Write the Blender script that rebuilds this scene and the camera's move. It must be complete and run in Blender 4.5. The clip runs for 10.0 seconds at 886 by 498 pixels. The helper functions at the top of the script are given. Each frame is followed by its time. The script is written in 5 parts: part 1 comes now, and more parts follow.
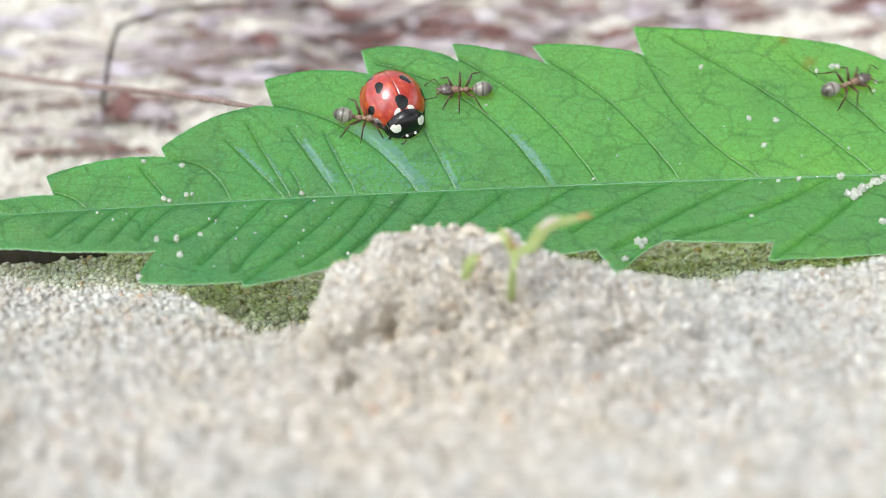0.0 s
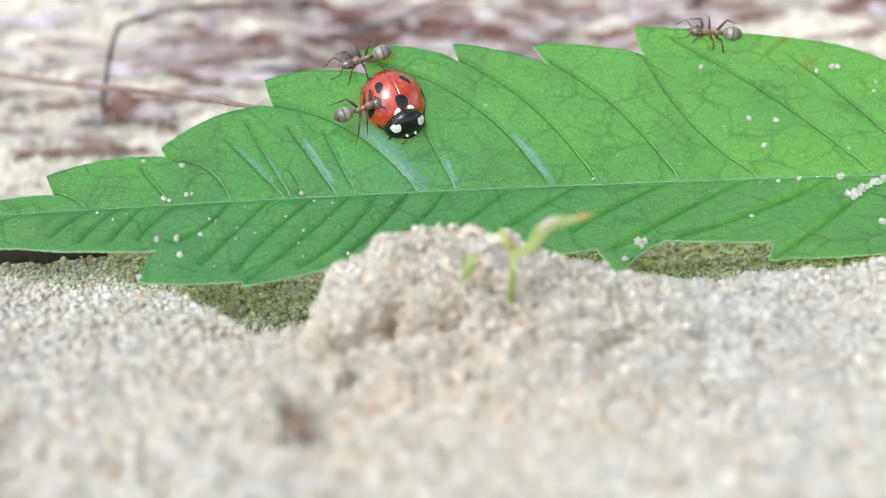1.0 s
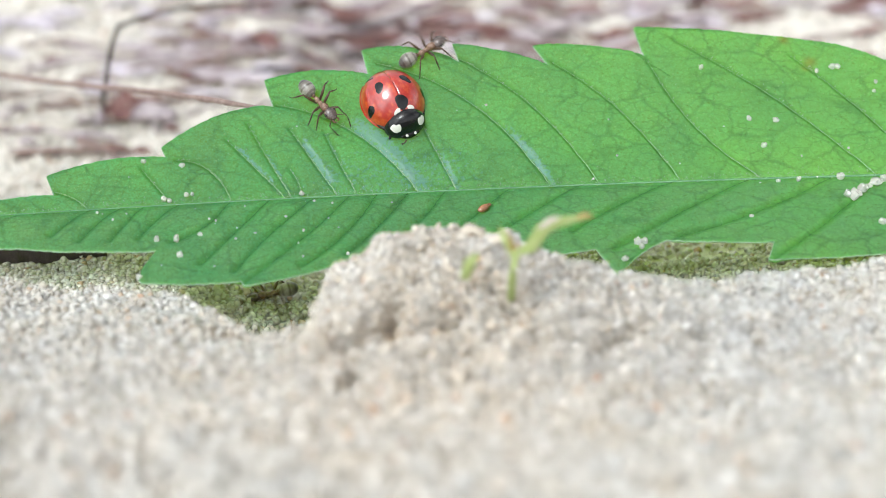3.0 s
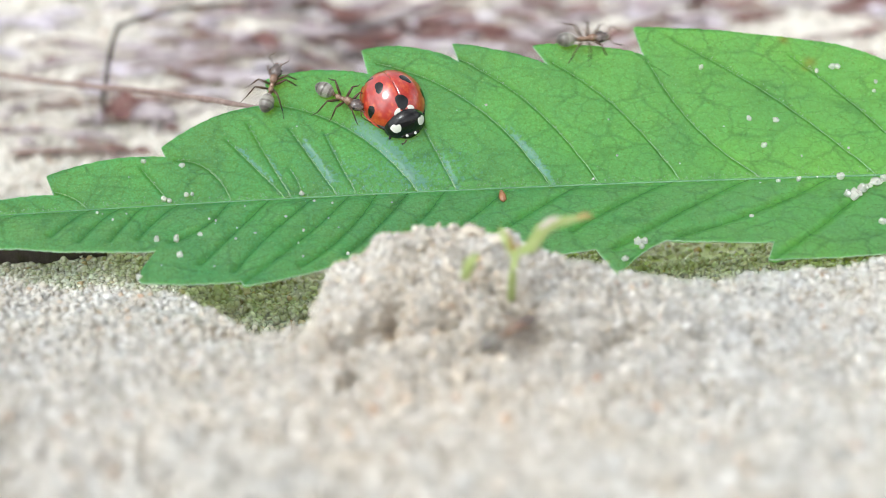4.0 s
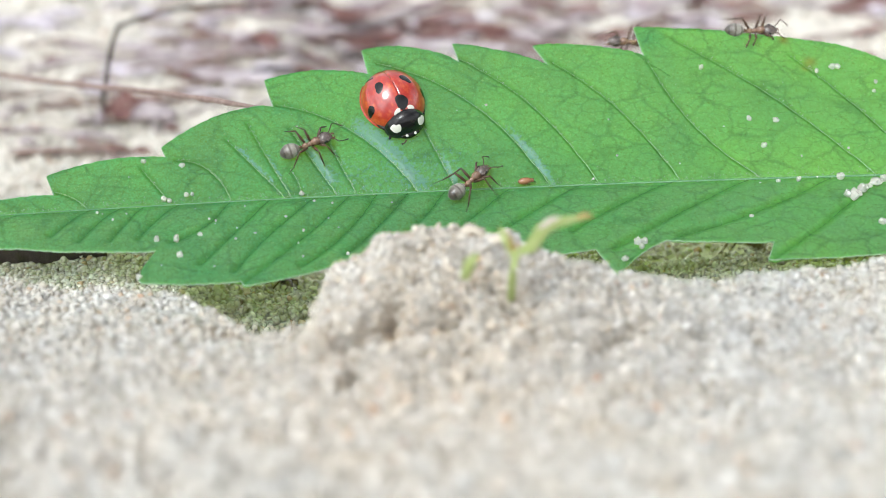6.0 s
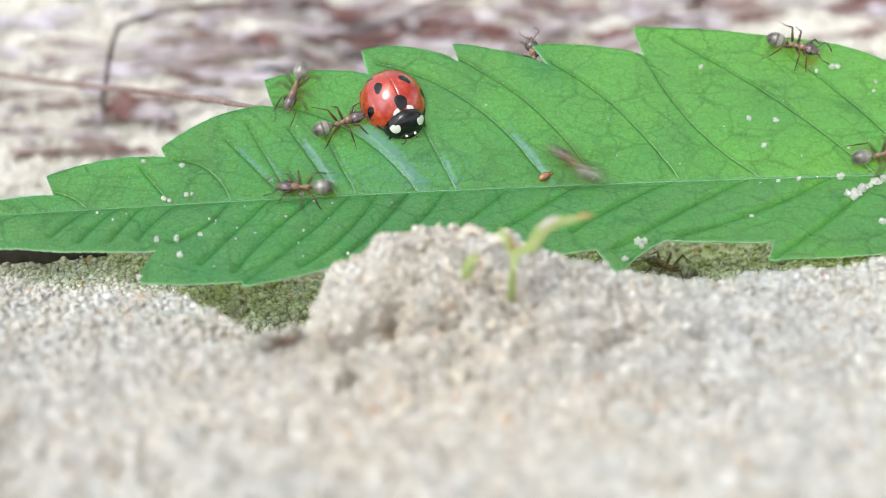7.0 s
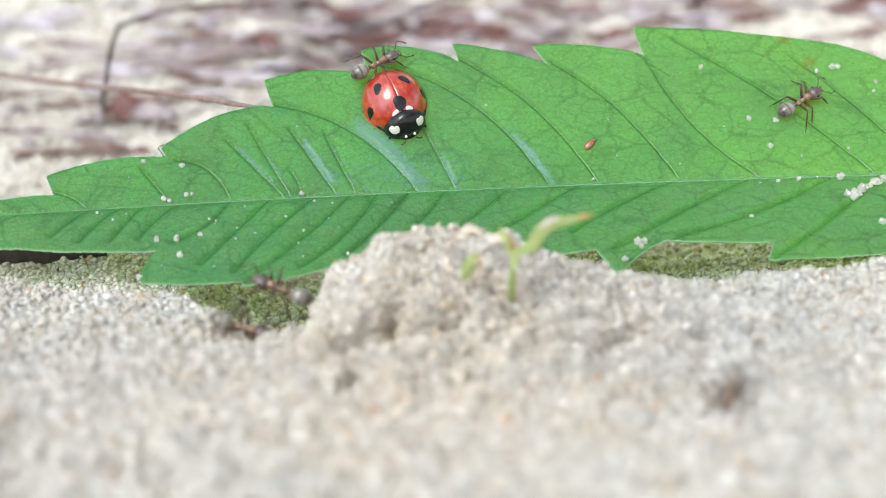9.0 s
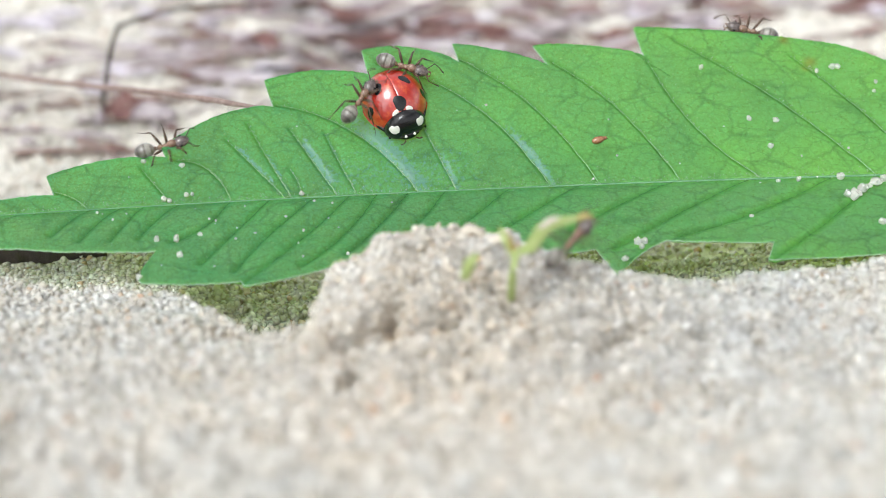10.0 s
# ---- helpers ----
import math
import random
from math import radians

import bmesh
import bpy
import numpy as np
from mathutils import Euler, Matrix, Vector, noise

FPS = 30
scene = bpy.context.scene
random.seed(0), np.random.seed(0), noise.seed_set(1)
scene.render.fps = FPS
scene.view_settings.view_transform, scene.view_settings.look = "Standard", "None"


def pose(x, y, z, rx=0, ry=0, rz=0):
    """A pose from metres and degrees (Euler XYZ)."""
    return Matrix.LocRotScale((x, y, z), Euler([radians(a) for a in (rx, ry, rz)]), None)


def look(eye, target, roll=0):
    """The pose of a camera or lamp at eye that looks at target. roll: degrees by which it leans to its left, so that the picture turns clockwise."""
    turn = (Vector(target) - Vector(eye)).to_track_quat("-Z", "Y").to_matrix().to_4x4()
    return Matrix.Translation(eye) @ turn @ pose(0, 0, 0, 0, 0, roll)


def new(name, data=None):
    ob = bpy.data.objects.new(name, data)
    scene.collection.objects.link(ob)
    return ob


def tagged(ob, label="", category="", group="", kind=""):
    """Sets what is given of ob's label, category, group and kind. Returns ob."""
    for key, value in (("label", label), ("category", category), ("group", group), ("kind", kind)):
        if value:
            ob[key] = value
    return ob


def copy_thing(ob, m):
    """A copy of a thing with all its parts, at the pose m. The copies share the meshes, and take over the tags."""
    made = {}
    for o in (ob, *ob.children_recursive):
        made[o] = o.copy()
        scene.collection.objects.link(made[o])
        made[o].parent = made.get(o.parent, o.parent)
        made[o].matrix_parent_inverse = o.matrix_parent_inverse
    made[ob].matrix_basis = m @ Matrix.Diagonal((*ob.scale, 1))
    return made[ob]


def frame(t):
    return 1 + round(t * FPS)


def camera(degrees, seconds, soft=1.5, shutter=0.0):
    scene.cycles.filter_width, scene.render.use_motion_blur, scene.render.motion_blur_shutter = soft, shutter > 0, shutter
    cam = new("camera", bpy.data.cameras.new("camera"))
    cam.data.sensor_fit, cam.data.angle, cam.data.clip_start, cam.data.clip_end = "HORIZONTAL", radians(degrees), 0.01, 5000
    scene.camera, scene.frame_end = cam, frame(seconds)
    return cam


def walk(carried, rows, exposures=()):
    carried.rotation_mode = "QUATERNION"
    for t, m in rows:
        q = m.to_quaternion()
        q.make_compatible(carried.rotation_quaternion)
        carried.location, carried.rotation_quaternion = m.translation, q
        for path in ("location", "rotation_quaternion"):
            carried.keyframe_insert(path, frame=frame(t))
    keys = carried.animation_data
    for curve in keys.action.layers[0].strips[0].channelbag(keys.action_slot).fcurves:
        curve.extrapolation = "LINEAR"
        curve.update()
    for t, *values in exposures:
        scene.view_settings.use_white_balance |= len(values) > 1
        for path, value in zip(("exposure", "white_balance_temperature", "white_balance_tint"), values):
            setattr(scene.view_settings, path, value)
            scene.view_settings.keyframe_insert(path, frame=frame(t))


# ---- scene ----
MM = 0.001
cam = camera(40.0, 10.0, soft=0.6, shutter=0.5)
cam.data.dof.use_dof = True
cam.data.dof.focus_distance = 0.1112
cam.data.dof.aperture_fstop = 16.5
cam.data.dof.aperture_blades = 0
VIEW = pose(0, 0, 62 * MM, 90 - 34, 0, 0)
walk(cam, [(0.0, VIEW), (10.0, VIEW)], exposures=[(0.0, 0.0), (10.0, 0.0)])

# ---- light: a bright, thinly clouded sky ----
world = bpy.data.worlds.new("sky")
scene.world = world
world.use_nodes = True
wt = world.node_tree
sky = wt.nodes.new("ShaderNodeTexSky")
sky.sky_type, sky.sun_disc = "NISHITA", False
sky.sun_elevation, sky.sun_rotation = radians(60), radians(229)
sky.dust_density = 3.0
soft_sky = wt.nodes.new("ShaderNodeHueSaturation")
soft_sky.inputs["Saturation"].default_value = 0.16
wt.links.new(sky.outputs["Color"], soft_sky.inputs["Color"])
# noise patches added to the unseen sky, to vary what glossy things reflect
sky_noise, patch_range, patchy_sky = wt.nodes.new("ShaderNodeTexNoise"), wt.nodes.new("ShaderNodeMapRange"), wt.nodes.new("ShaderNodeVectorMath")
sky_noise.inputs["Scale"].default_value, sky_noise.inputs["Detail"].default_value = 2.2, 5.0
patch_range.inputs["From Min"].default_value, patch_range.inputs["From Max"].default_value = 0.36, 0.64
patch_range.inputs["To Min"].default_value, patch_range.inputs["To Max"].default_value = 0.35, 1.65
patchy_sky.operation = "SCALE"
wt.links.new(sky_noise.outputs["Fac"], patch_range.inputs["Value"])
wt.links.new(soft_sky.outputs["Color"], patchy_sky.inputs[0])
wt.links.new(patch_range.outputs["Result"], patchy_sky.inputs["Scale"])
wt.links.new(patchy_sky.outputs["Vector"], wt.nodes["Background"].inputs["Color"])
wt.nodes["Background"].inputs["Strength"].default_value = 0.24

sun = new("sun", bpy.data.lights.new("sun", "SUN"))
sun.data.energy, sun.data.angle, sun.data.color = 1.1, radians(19), (0.8, 0.965, 1.0)
sun.matrix_world = look((-0.4, -0.5, 0.86), (0, 0, 0))

# ---- forms of the ground and of the leaf, all in millimetres ----
def lattice(ix, iy, seed):
    a = np.sin(ix * 127.1 + iy * 311.7 + seed * 74.7) * 43758.5453
    return a - np.floor(a)


def relief(x, y, size, seed):
    """Smooth bumps between -1 and 1, about that many millimetres wide."""
    gx, gy = np.asarray(x, float) / size, np.asarray(y, float) / size
    ix, iy = np.floor(gx), np.floor(gy)
    fx, fy = gx - ix, gy - iy
    fx, fy = fx * fx * (3 - 2 * fx), fy * fy * (3 - 2 * fy)
    low = lattice(ix, iy, seed) * (1 - fx) + lattice(ix + 1, iy, seed) * fx
    high = lattice(ix, iy + 1, seed) * (1 - fx) + lattice(ix + 1, iy + 1, seed) * fx
    return 2 * (low * (1 - fy) + high * fy) - 1


def smooth(a, b, x):
    s = np.clip((np.asarray(x, float) - a) / (b - a), 0, 1)
    return s * s * (3 - 2 * s)


# the crumbly ridge of sand in front of the leaf: its crest along x; in front of it a bank rises gently
RIDGE_X = (-60, -37.9, -32.7, -26.8, -22.8, -18.4, -15.3, -12.4, -10.4, -9.6, -8.2, -4.2, -1, 2.1, 5.1, 9.5, 13.7, 18.7, 21.9, 28.3, 36.4, 60)
RIDGE_Y = (85, 85.3, 83.9, 83.5, 82.5, 78.5, 75.4, 74.3, 74.5, 76.4, 79, 80.2, 80.5, 80.6, 79.6, 78.4, 77.6, 79.4, 78.8, 81.1, 82.2, 82)
RIDGE_Z = (1.2, 0.8, 0.7, 1.1, 1.6, 2.5, 2.6, 3.7, 4.9, 6.0, 7.2, 9.0, 9.3, 9.5, 8.9, 8.2, 7.0, 6.0, 5.3, 5.0, 4.9, 5.0)


# firm clods that stand out of the ridge: x, y, radius, height
CLODS = ((-7.2, 65.6, 1.53, 1.25), (-9.2, 68.3, 1.35, 1.5), (-6.6, 71.4, 1.62, 1.62), (-3.9, 74.1, 1.71, 1.5), (-1.0, 72.7, 1.8, 1.62), (0.7, 76.1, 1.44, 1.5), (2.5, 71.3, 1.53, 1.62), (6.0, 74.7, 1.62, 1.38), (-3.3, 66.0, 1.44, 1.12), (-5.7, 61.2, 1.35, 1), (8.4, 71.7, 1.8, 1.38), (11.9, 73.3, 1.44, 1.25), (-1.0, 68.5, 1.53, 1.25), (-12.3, 67.8, 1.35, 1), (15.3, 71.9, 1.44, 1.12), (21.1, 71.3, 1.62, 1), (3.8, 65.8, 1.62, 1.12), (-20.2, 70.7, 1.44, 0.88), (27.4, 74.0, 1.44, 0.88), (-28.5, 77.3, 1.08, 0.62))
# open cracks between the clods: the line of each, its width and depth
CRACKS = ((((-3.4, 72.5), (-3.7, 71.6), (-4.3, 70.5), (-5.7, 70.1), (-7.5, 68.9)), 0.62, 3.0), (((-1.0, 70.9), (0.8, 71.9), (2.8, 71.9)), 0.55, 2.8),
          (((3.9, 75.3), (4.5, 74.5), (5.2, 72.9)), 0.6, 3.2), (((10.9, 72.2), (12.0, 72.1)), 0.7, 2.6), (((10.8, 68.4), (12.8, 70.2), (14.8, 71.5), (15.5, 71.6)), 0.7, 2.2),
          (((-7.1, 63.9), (-6.4, 66.0)), 0.6, 2.4), (((-5.2, 73.4), (-4.0, 72.7)), 0.4, 1.6), (((19.2, 71.3), (19.9, 72.0)), 0.7, 1.6))


def clods_z(x, y):
    z, low = 0 * x, 0 * x
    for cx, cy, r, h in CLODS:
        wob = 1 + 0.22 * relief(x, y, r, 51)
        q = np.clip(1 - ((x - cx) ** 2 + ((y - cy) * 0.85) ** 2) / (r * wob) ** 2, 0, 1)
        z = np.maximum(z, 0.6 * h * q ** 0.7)
    wx, wy = x + 0.3 * relief(x, y, 1.3, 52), y + 0.3 * relief(x, y, 1.3, 53)
    for line, wide, deep in CRACKS:
        for (ax, ay), (bx, by) in zip(line, line[1:]):
            s = np.clip(((wx - ax) * (bx - ax) + (wy - ay) * (by - ay)) / ((bx - ax) ** 2 + (by - ay) ** 2), 0, 1)
            gap = (wx - ax - s * (bx - ax)) ** 2 + (wy - ay - s * (by - ay)) ** 2
            low = np.minimum(low, -deep * np.exp(-gap / wide ** 2))
    return z + low


def bank_z(y):
    return 1.6 + 0.28 * np.clip(84 - y, 0, 40)


def ground_z(x, y):
    x, y = np.asarray(x, float), np.asarray(y, float)
    top, crest = np.interp(x, RIDGE_X, RIDGE_Z), np.interp(x, RIDGE_X, RIDGE_Y)
    d = y - crest
    wide = 8.5 + 2.5 * relief(x, y * 0.2, 12, 3)
    front = bank_z(y) + (top - bank_z(crest)) * np.exp(-(np.minimum(d, 0) / wide) ** 2)
    pit = -1.5 - 1.1 * np.exp(-((x + 40) / 8) ** 2) - 4.6 * np.exp(-((x + 13) / 7.5) ** 2) - 2.6 * np.exp(-((x - 21) / 8) ** 2)
    back = pit + (top - pit) * np.exp(-(np.maximum(d, 0) / 2.3) ** 2)
    z = np.where(d < 0, front, back) - 12 * smooth(92, 124, y) + 0.8 * smooth(105, 130, y) * relief(x, y, 16, 5)
    near = smooth(30, 40, y) * (1 - smooth(190, 230, y))
    lump = 0.6 * relief(x, y, 7.5, 11) + 0.6 * relief(x, y, 3.6, 12) + 0.6 * relief(x, y, 1.7, 13) + 0.46 * relief(x, y, 0.9, 14)
    mound = smooth(3.2, 6.0, top) * np.exp(-(d / 10) ** 2)
    clod = np.abs(relief(x + 0.8 * relief(x, y, 2.5, 23), y, 4.2, 21)) ** 0.5
    crack = np.exp(-(relief(x + 0.6 * relief(x, y, 2, 25), y, 5.2, 24) / 0.12) ** 2)
    lump = lump * (1 - 0.5 * smooth(-20, -26, x) * smooth(78, 82, y))
    return z + near * (lump * (0.58 + 0.2 * mound) + mound * (1.0 * (clod - 0.62) - 0.4 * crack)) + clods_z(x, y)


# the leaf: a shallow fold along its midrib
RISE, FALL = math.tan(radians(36)), math.tan(radians(14))


def rib_y(x):
    return 94.91 + 0.0678 * x - 0.00046 * x * x


def rib_z(x):
    return 4.5 + 0.012 * x


def leaf_z(x, y):
    v = y - rib_y(x)
    return rib_z(x) + (v * RISE if v > 0 else v * FALL)


# ---- materials ----
def material(name):
    m = bpy.data.materials.new(name)
    m.use_nodes = True
    return m, m.node_tree.nodes, m.node_tree.links, m.node_tree.nodes["Principled BSDF"]


def place(nodes, links, scale=1.0):
    """Object coordinates in millimetres."""
    c, v = nodes.new("ShaderNodeTexCoord"), nodes.new("ShaderNodeVectorMath")
    v.operation, v.inputs["Scale"].default_value = "SCALE", 1000.0 * scale
    links.new(c.outputs["Object"], v.inputs[0])
    return v.outputs["Vector"]


def noise_tex(nodes, links, where, scale, detail=4.0, rough=0.55):
    n = nodes.new("ShaderNodeTexNoise")
    n.inputs["Scale"].default_value, n.inputs["Detail"].default_value = scale, detail
    n.inputs["Roughness"].default_value = rough
    links.new(where, n.inputs["Vector"])
    return n.outputs["Fac"]


def ramp(nodes, links, fac, stops):
    r = nodes.new("ShaderNodeValToRGB")
    while len(r.color_ramp.elements) < len(stops):
        r.color_ramp.elements.new(0.5)
    for e, (at, colour) in zip(r.color_ramp.elements, stops):
        e.position, e.color = at, (*colour, 1)
    links.new(fac, r.inputs["Fac"])
    return r.outputs["Color"]


def mixed(nodes, links, fac, a, b, blend="MIX"):
    m = nodes.new("ShaderNodeMix")
    m.data_type, m.blend_type = "RGBA", blend
    for value, socket in ((fac, m.inputs[0]), (a, m.inputs[6]), (b, m.inputs[7])):
        if isinstance(value, (int, float)):
            socket.default_value = value
        elif isinstance(value, tuple):
            socket.default_value = (*value, 1)
        else:
            links.new(value, socket)
    return m.outputs[2]


def bumped(nodes, links, bsdf, height, depth_mm, strength=1.0):
    b = nodes.new("ShaderNodeBump")
    b.inputs["Strength"].default_value, b.inputs["Distance"].default_value = strength, depth_mm * MM
    links.new(height, b.inputs["Height"])
    links.new(b.outputs["Normal"], bsdf.inputs["Normal"])


def plain(name, stops, scale=2.0, rough=0.5, bump=0.02, coat=0.0, spec=0.5):
    """A mottled surface: a ramp of colours over noise at two scales, with fine relief."""
    m, nodes, links, b = material(name)
    where = place(nodes, links)
    coarse, fine = noise_tex(nodes, links, where, scale), noise_tex(nodes, links, where, scale * 7)
    both = nodes.new("ShaderNodeMath")
    both.operation = "MULTIPLY_ADD"
    links.new(fine, both.inputs[0])
    both.inputs[1].default_value = 0.5
    half = nodes.new("ShaderNodeMath")
    half.operation, half.inputs[1].default_value = "MULTIPLY", 0.5
    links.new(coarse, half.inputs[0])
    links.new(half.outputs[0], both.inputs[2])
    links.new(ramp(nodes, links, both.outputs[0], stops), b.inputs["Base Color"])
    b.inputs["Roughness"].default_value, b.inputs["Coat Weight"].default_value = rough, coat
    b.inputs["Coat Roughness"].default_value = 0.08
    b.inputs["Specular IOR Level"].default_value = spec
    bumped(nodes, links, b, fine, bump)
    return m


def see_through(nodes, links, b, colour, much):
    """Adds light that soaks through thin or clear matter."""
    thin, add = nodes.new("ShaderNodeBsdfTranslucent"), nodes.new("ShaderNodeMixShader")
    add.inputs[0].default_value = much
    links.new(colour, thin.inputs["Color"])
    links.new(b.outputs[0], add.inputs[1])
    links.new(thin.outputs[0], add.inputs[2])
    links.new(add.outputs[0], nodes["Material Output"].inputs["Surface"])


def soak(b, much):
    """Light spreads within milky quartz."""
    b.inputs["Subsurface Weight"].default_value, b.inputs["Subsurface Scale"].default_value = much, 0.5 * MM
    b.inputs["Subsurface Radius"].default_value = (1.0, 0.95, 0.9)


def grain_material(name, stops, per_island=True, clear=0.5, glassy=0.0):
    m, nodes, links, b = material(name)
    g = nodes.new("ShaderNodeNewGeometry" if per_island else "ShaderNodeObjectInfo")
    rnd = g.outputs["Random Per Island" if per_island else "Random"]
    tint = ramp(nodes, links, rnd, stops)
    stain = noise_tex(nodes, links, place(nodes, links), 2.0)
    shade = ramp(nodes, links, stain, [(0.3, (0.95, 0.92, 0.88)), (0.7, (1, 1, 1))])
    colour = mixed(nodes, links, 1.0, tint, shade, "MULTIPLY")
    damp = ramp(nodes, links, noise_tex(nodes, links, place(nodes, links), 0.26, 4), [(0.36, (0.955, 0.915, 0.865)), (0.56, (1, 1, 1))])
    colour = mixed(nodes, links, 1.0, colour, damp, "MULTIPLY")
    # the heap's sand is peach-coloured, and its colour is raised to offset dim light
    heap, wob = nodes.new("ShaderNodeVectorMath"), nodes.new("ShaderNodeMath")
    heap.operation, heap.inputs[1].default_value = "DISTANCE", (-1.0, 70.0, 6.0)
    links.new(place(nodes, links), heap.inputs[0])
    wob.operation, wob.inputs[1].default_value = "MULTIPLY_ADD", 16.0
    links.new(noise_tex(nodes, links, place(nodes, links), 0.2, 5), wob.inputs[0])
    links.new(heap.outputs["Value"], wob.inputs[2])
    span = nodes.new("ShaderNodeMapRange")
    span.inputs["From Min"].default_value, span.inputs["From Max"].default_value = 13.0, 30.0
    links.new(wob.outputs[0], span.inputs["Value"])
    colour = mixed(nodes, links, 1.0, colour, ramp(nodes, links, span.outputs["Result"], [(0.0, (1.1, 1.02, 0.935)), (1.0, (1, 1, 1))]), "MULTIPLY")
    links.new(colour, b.inputs["Base Color"])
    flip = nodes.new("ShaderNodeMath")
    flip.operation, flip.inputs[1].default_value = "PINGPONG", 0.055
    links.new(rnd, flip.inputs[0])
    gloss = nodes.new("ShaderNodeMapRange")
    gloss.inputs["From Max"].default_value = 0.055
    gloss.inputs["To Min"].default_value, gloss.inputs["To Max"].default_value = 0.08, 0.5
    links.new(flip.outputs[0], gloss.inputs["Value"])
    links.new(gloss.outputs["Result"], b.inputs["Roughness"])
    b.inputs["Coat Weight"].default_value, b.inputs["Coat Roughness"].default_value = 1.0, 0.06
    b.inputs["Transmission Weight"].default_value, b.inputs["IOR"].default_value = glassy, 1.5
    if per_island:
        soak(b, 0.85)
    else:
        see_through(nodes, links, b, colour, clear)
    return m


SAND_STOPS = [(0.0, (0.38, 0.345, 0.29)), (0.15, (0.49, 0.46, 0.405)), (0.45, (0.575, 0.555, 0.505)), (0.75, (0.635, 0.625, 0.585)),
              (0.95, (0.75, 0.75, 0.725)), (0.985, (0.56, 0.45, 0.35)), (0.996, (0.5, 0.34, 0.25)), (1.0, (0.28, 0.25, 0.22))]
grain_sand = grain_material("quartz_grains", SAND_STOPS, True)
grain_single = grain_material("quartz_grain", [(0, (0.94, 0.96, 0.95)), (1, (0.99, 1.0, 0.99))], False, 0.36, 0.5)
hair_white = plain("hair_white", [(0.3, (0.36, 0.52, 0.34)), (0.7, (0.58, 0.7, 0.56))], 3.0, 0.3, 0.01)
sand_bed = plain("damp_sand", [(0.3, (0.64, 0.575, 0.49)), (0.5, (0.72, 0.68, 0.61)), (0.7, (0.79, 0.765, 0.71))], 1.1, 0.7, 0.12)


def leaf_material():
    m, nodes, links, b = material("leaf_green")
    where = place(nodes, links)
    broad = noise_tex(nodes, links, where, 0.16, 3)
    base = ramp(nodes, links, broad, [(0.32, (0.023, 0.27, 0.155)), (0.5, (0.03, 0.335, 0.16)), (0.68, (0.044, 0.4, 0.155))])
    # the half towards the stalk is lighter and yellower
    split, along = nodes.new("ShaderNodeSeparateXYZ"), nodes.new("ShaderNodeMapRange")
    links.new(where, split.inputs[0])
    along.inputs["From Min"].default_value, along.inputs["From Max"].default_value = -8.0, 34.0
    links.new(split.outputs["X"], along.inputs["Value"])
    pale = ramp(nodes, links, broad, [(0.32, (0.068, 0.385, 0.152)), (0.5, (0.094, 0.46, 0.155)), (0.68, (0.13, 0.52, 0.15))])
    base = mixed(nodes, links, along.outputs["Result"], base, pale)
    marks = {}
    for key in ("vein", "wet_sheen", "low", "damp", "stain"):
        marks[key] = nodes.new("ShaderNodeAttribute")
        marks[key].attribute_name = key
    # the half below the midrib is greyer and paler between its veins: sheen painted in
    down = nodes.new("ShaderNodeMath")
    down.operation = "MULTIPLY"
    links.new(marks["low"].outputs["Fac"], down.inputs[0])
    links.new(ramp(nodes, links, noise_tex(nodes, links, where, 0.5, 4), [(0.3, (0.15, 0.15, 0.15)), (0.65, (0.9, 0.9, 0.9))]), down.inputs[1])
    base = mixed(nodes, links, down.outputs[0], base, (0.11, 0.37, 0.19))
    # net of small veins: dark seams between pale fields, drawn out along the side veins
    lay = nodes.new("ShaderNodeMapping")
    lay.inputs["Rotation"].default_value = (0, 0, radians(40))
    lay.inputs["Scale"].default_value = (0.62, 1.0, 1.0)
    links.new(where, lay.inputs["Vector"])
    wob = nodes.new("ShaderNodeTexNoise")
    wob.inputs["Scale"].default_value, wob.inputs["Detail"].default_value = 1.2, 3.0
    links.new(where, wob.inputs["Vector"])
    shift = nodes.new("ShaderNodeVectorMath")
    shift.operation = "MULTIPLY_ADD"
    shift.inputs[1].default_value = (0.6, 0.6, 0.6)
    links.new(wob.outputs["Color"], shift.inputs[0])
    links.new(lay.outputs[0], shift.inputs[2])
    seams = None
    for scale, wide, dark in ((0.32, 0.06, 0.72), (0.85, 0.08, 0.8)):
        v = nodes.new("ShaderNodeTexVoronoi")
        v.feature = "DISTANCE_TO_EDGE"
        v.inputs["Scale"].default_value = scale
        links.new(shift.outputs[0], v.inputs["Vector"])
        tone = ramp(nodes, links, v.outputs["Distance"], [(0.0, (dark, dark, dark)), (wide, (1, 1, 1))])
        seams = tone if seams is None else mixed(nodes, links, 1.0, seams, tone, "MULTIPLY")
    patchy = ramp(nodes, links, noise_tex(nodes, links, where, 0.3, 2), [(0.35, (0.25, 0.25, 0.25)), (0.65, (0.9, 0.9, 0.9))])
    seams = mixed(nodes, links, patchy, (1.0, 1.0, 1.0), seams)
    flank = ramp(nodes, links, marks["vein"].outputs["Fac"], [(0.1, (1, 1, 1)), (0.9, (0.55, 0.7, 0.45))])
    seams = mixed(nodes, links, 1.0, seams, flank, "MULTIPLY")
    base = mixed(nodes, links, 1.0, base, seams, "MULTIPLY")
    cells = ramp(nodes, links, noise_tex(nodes, links, where, 5.5, 3, 0.7), [(0.36, (0.6, 0.68, 0.64)), (0.64, (1.4, 1.3, 1.36))])
    cells = mixed(nodes, links, along.outputs["Result"], cells, mixed(nodes, links, 0.7, cells, (1.0, 1.0, 1.0)))
    base = mixed(nodes, links, 1.0, base, cells, "MULTIPLY")
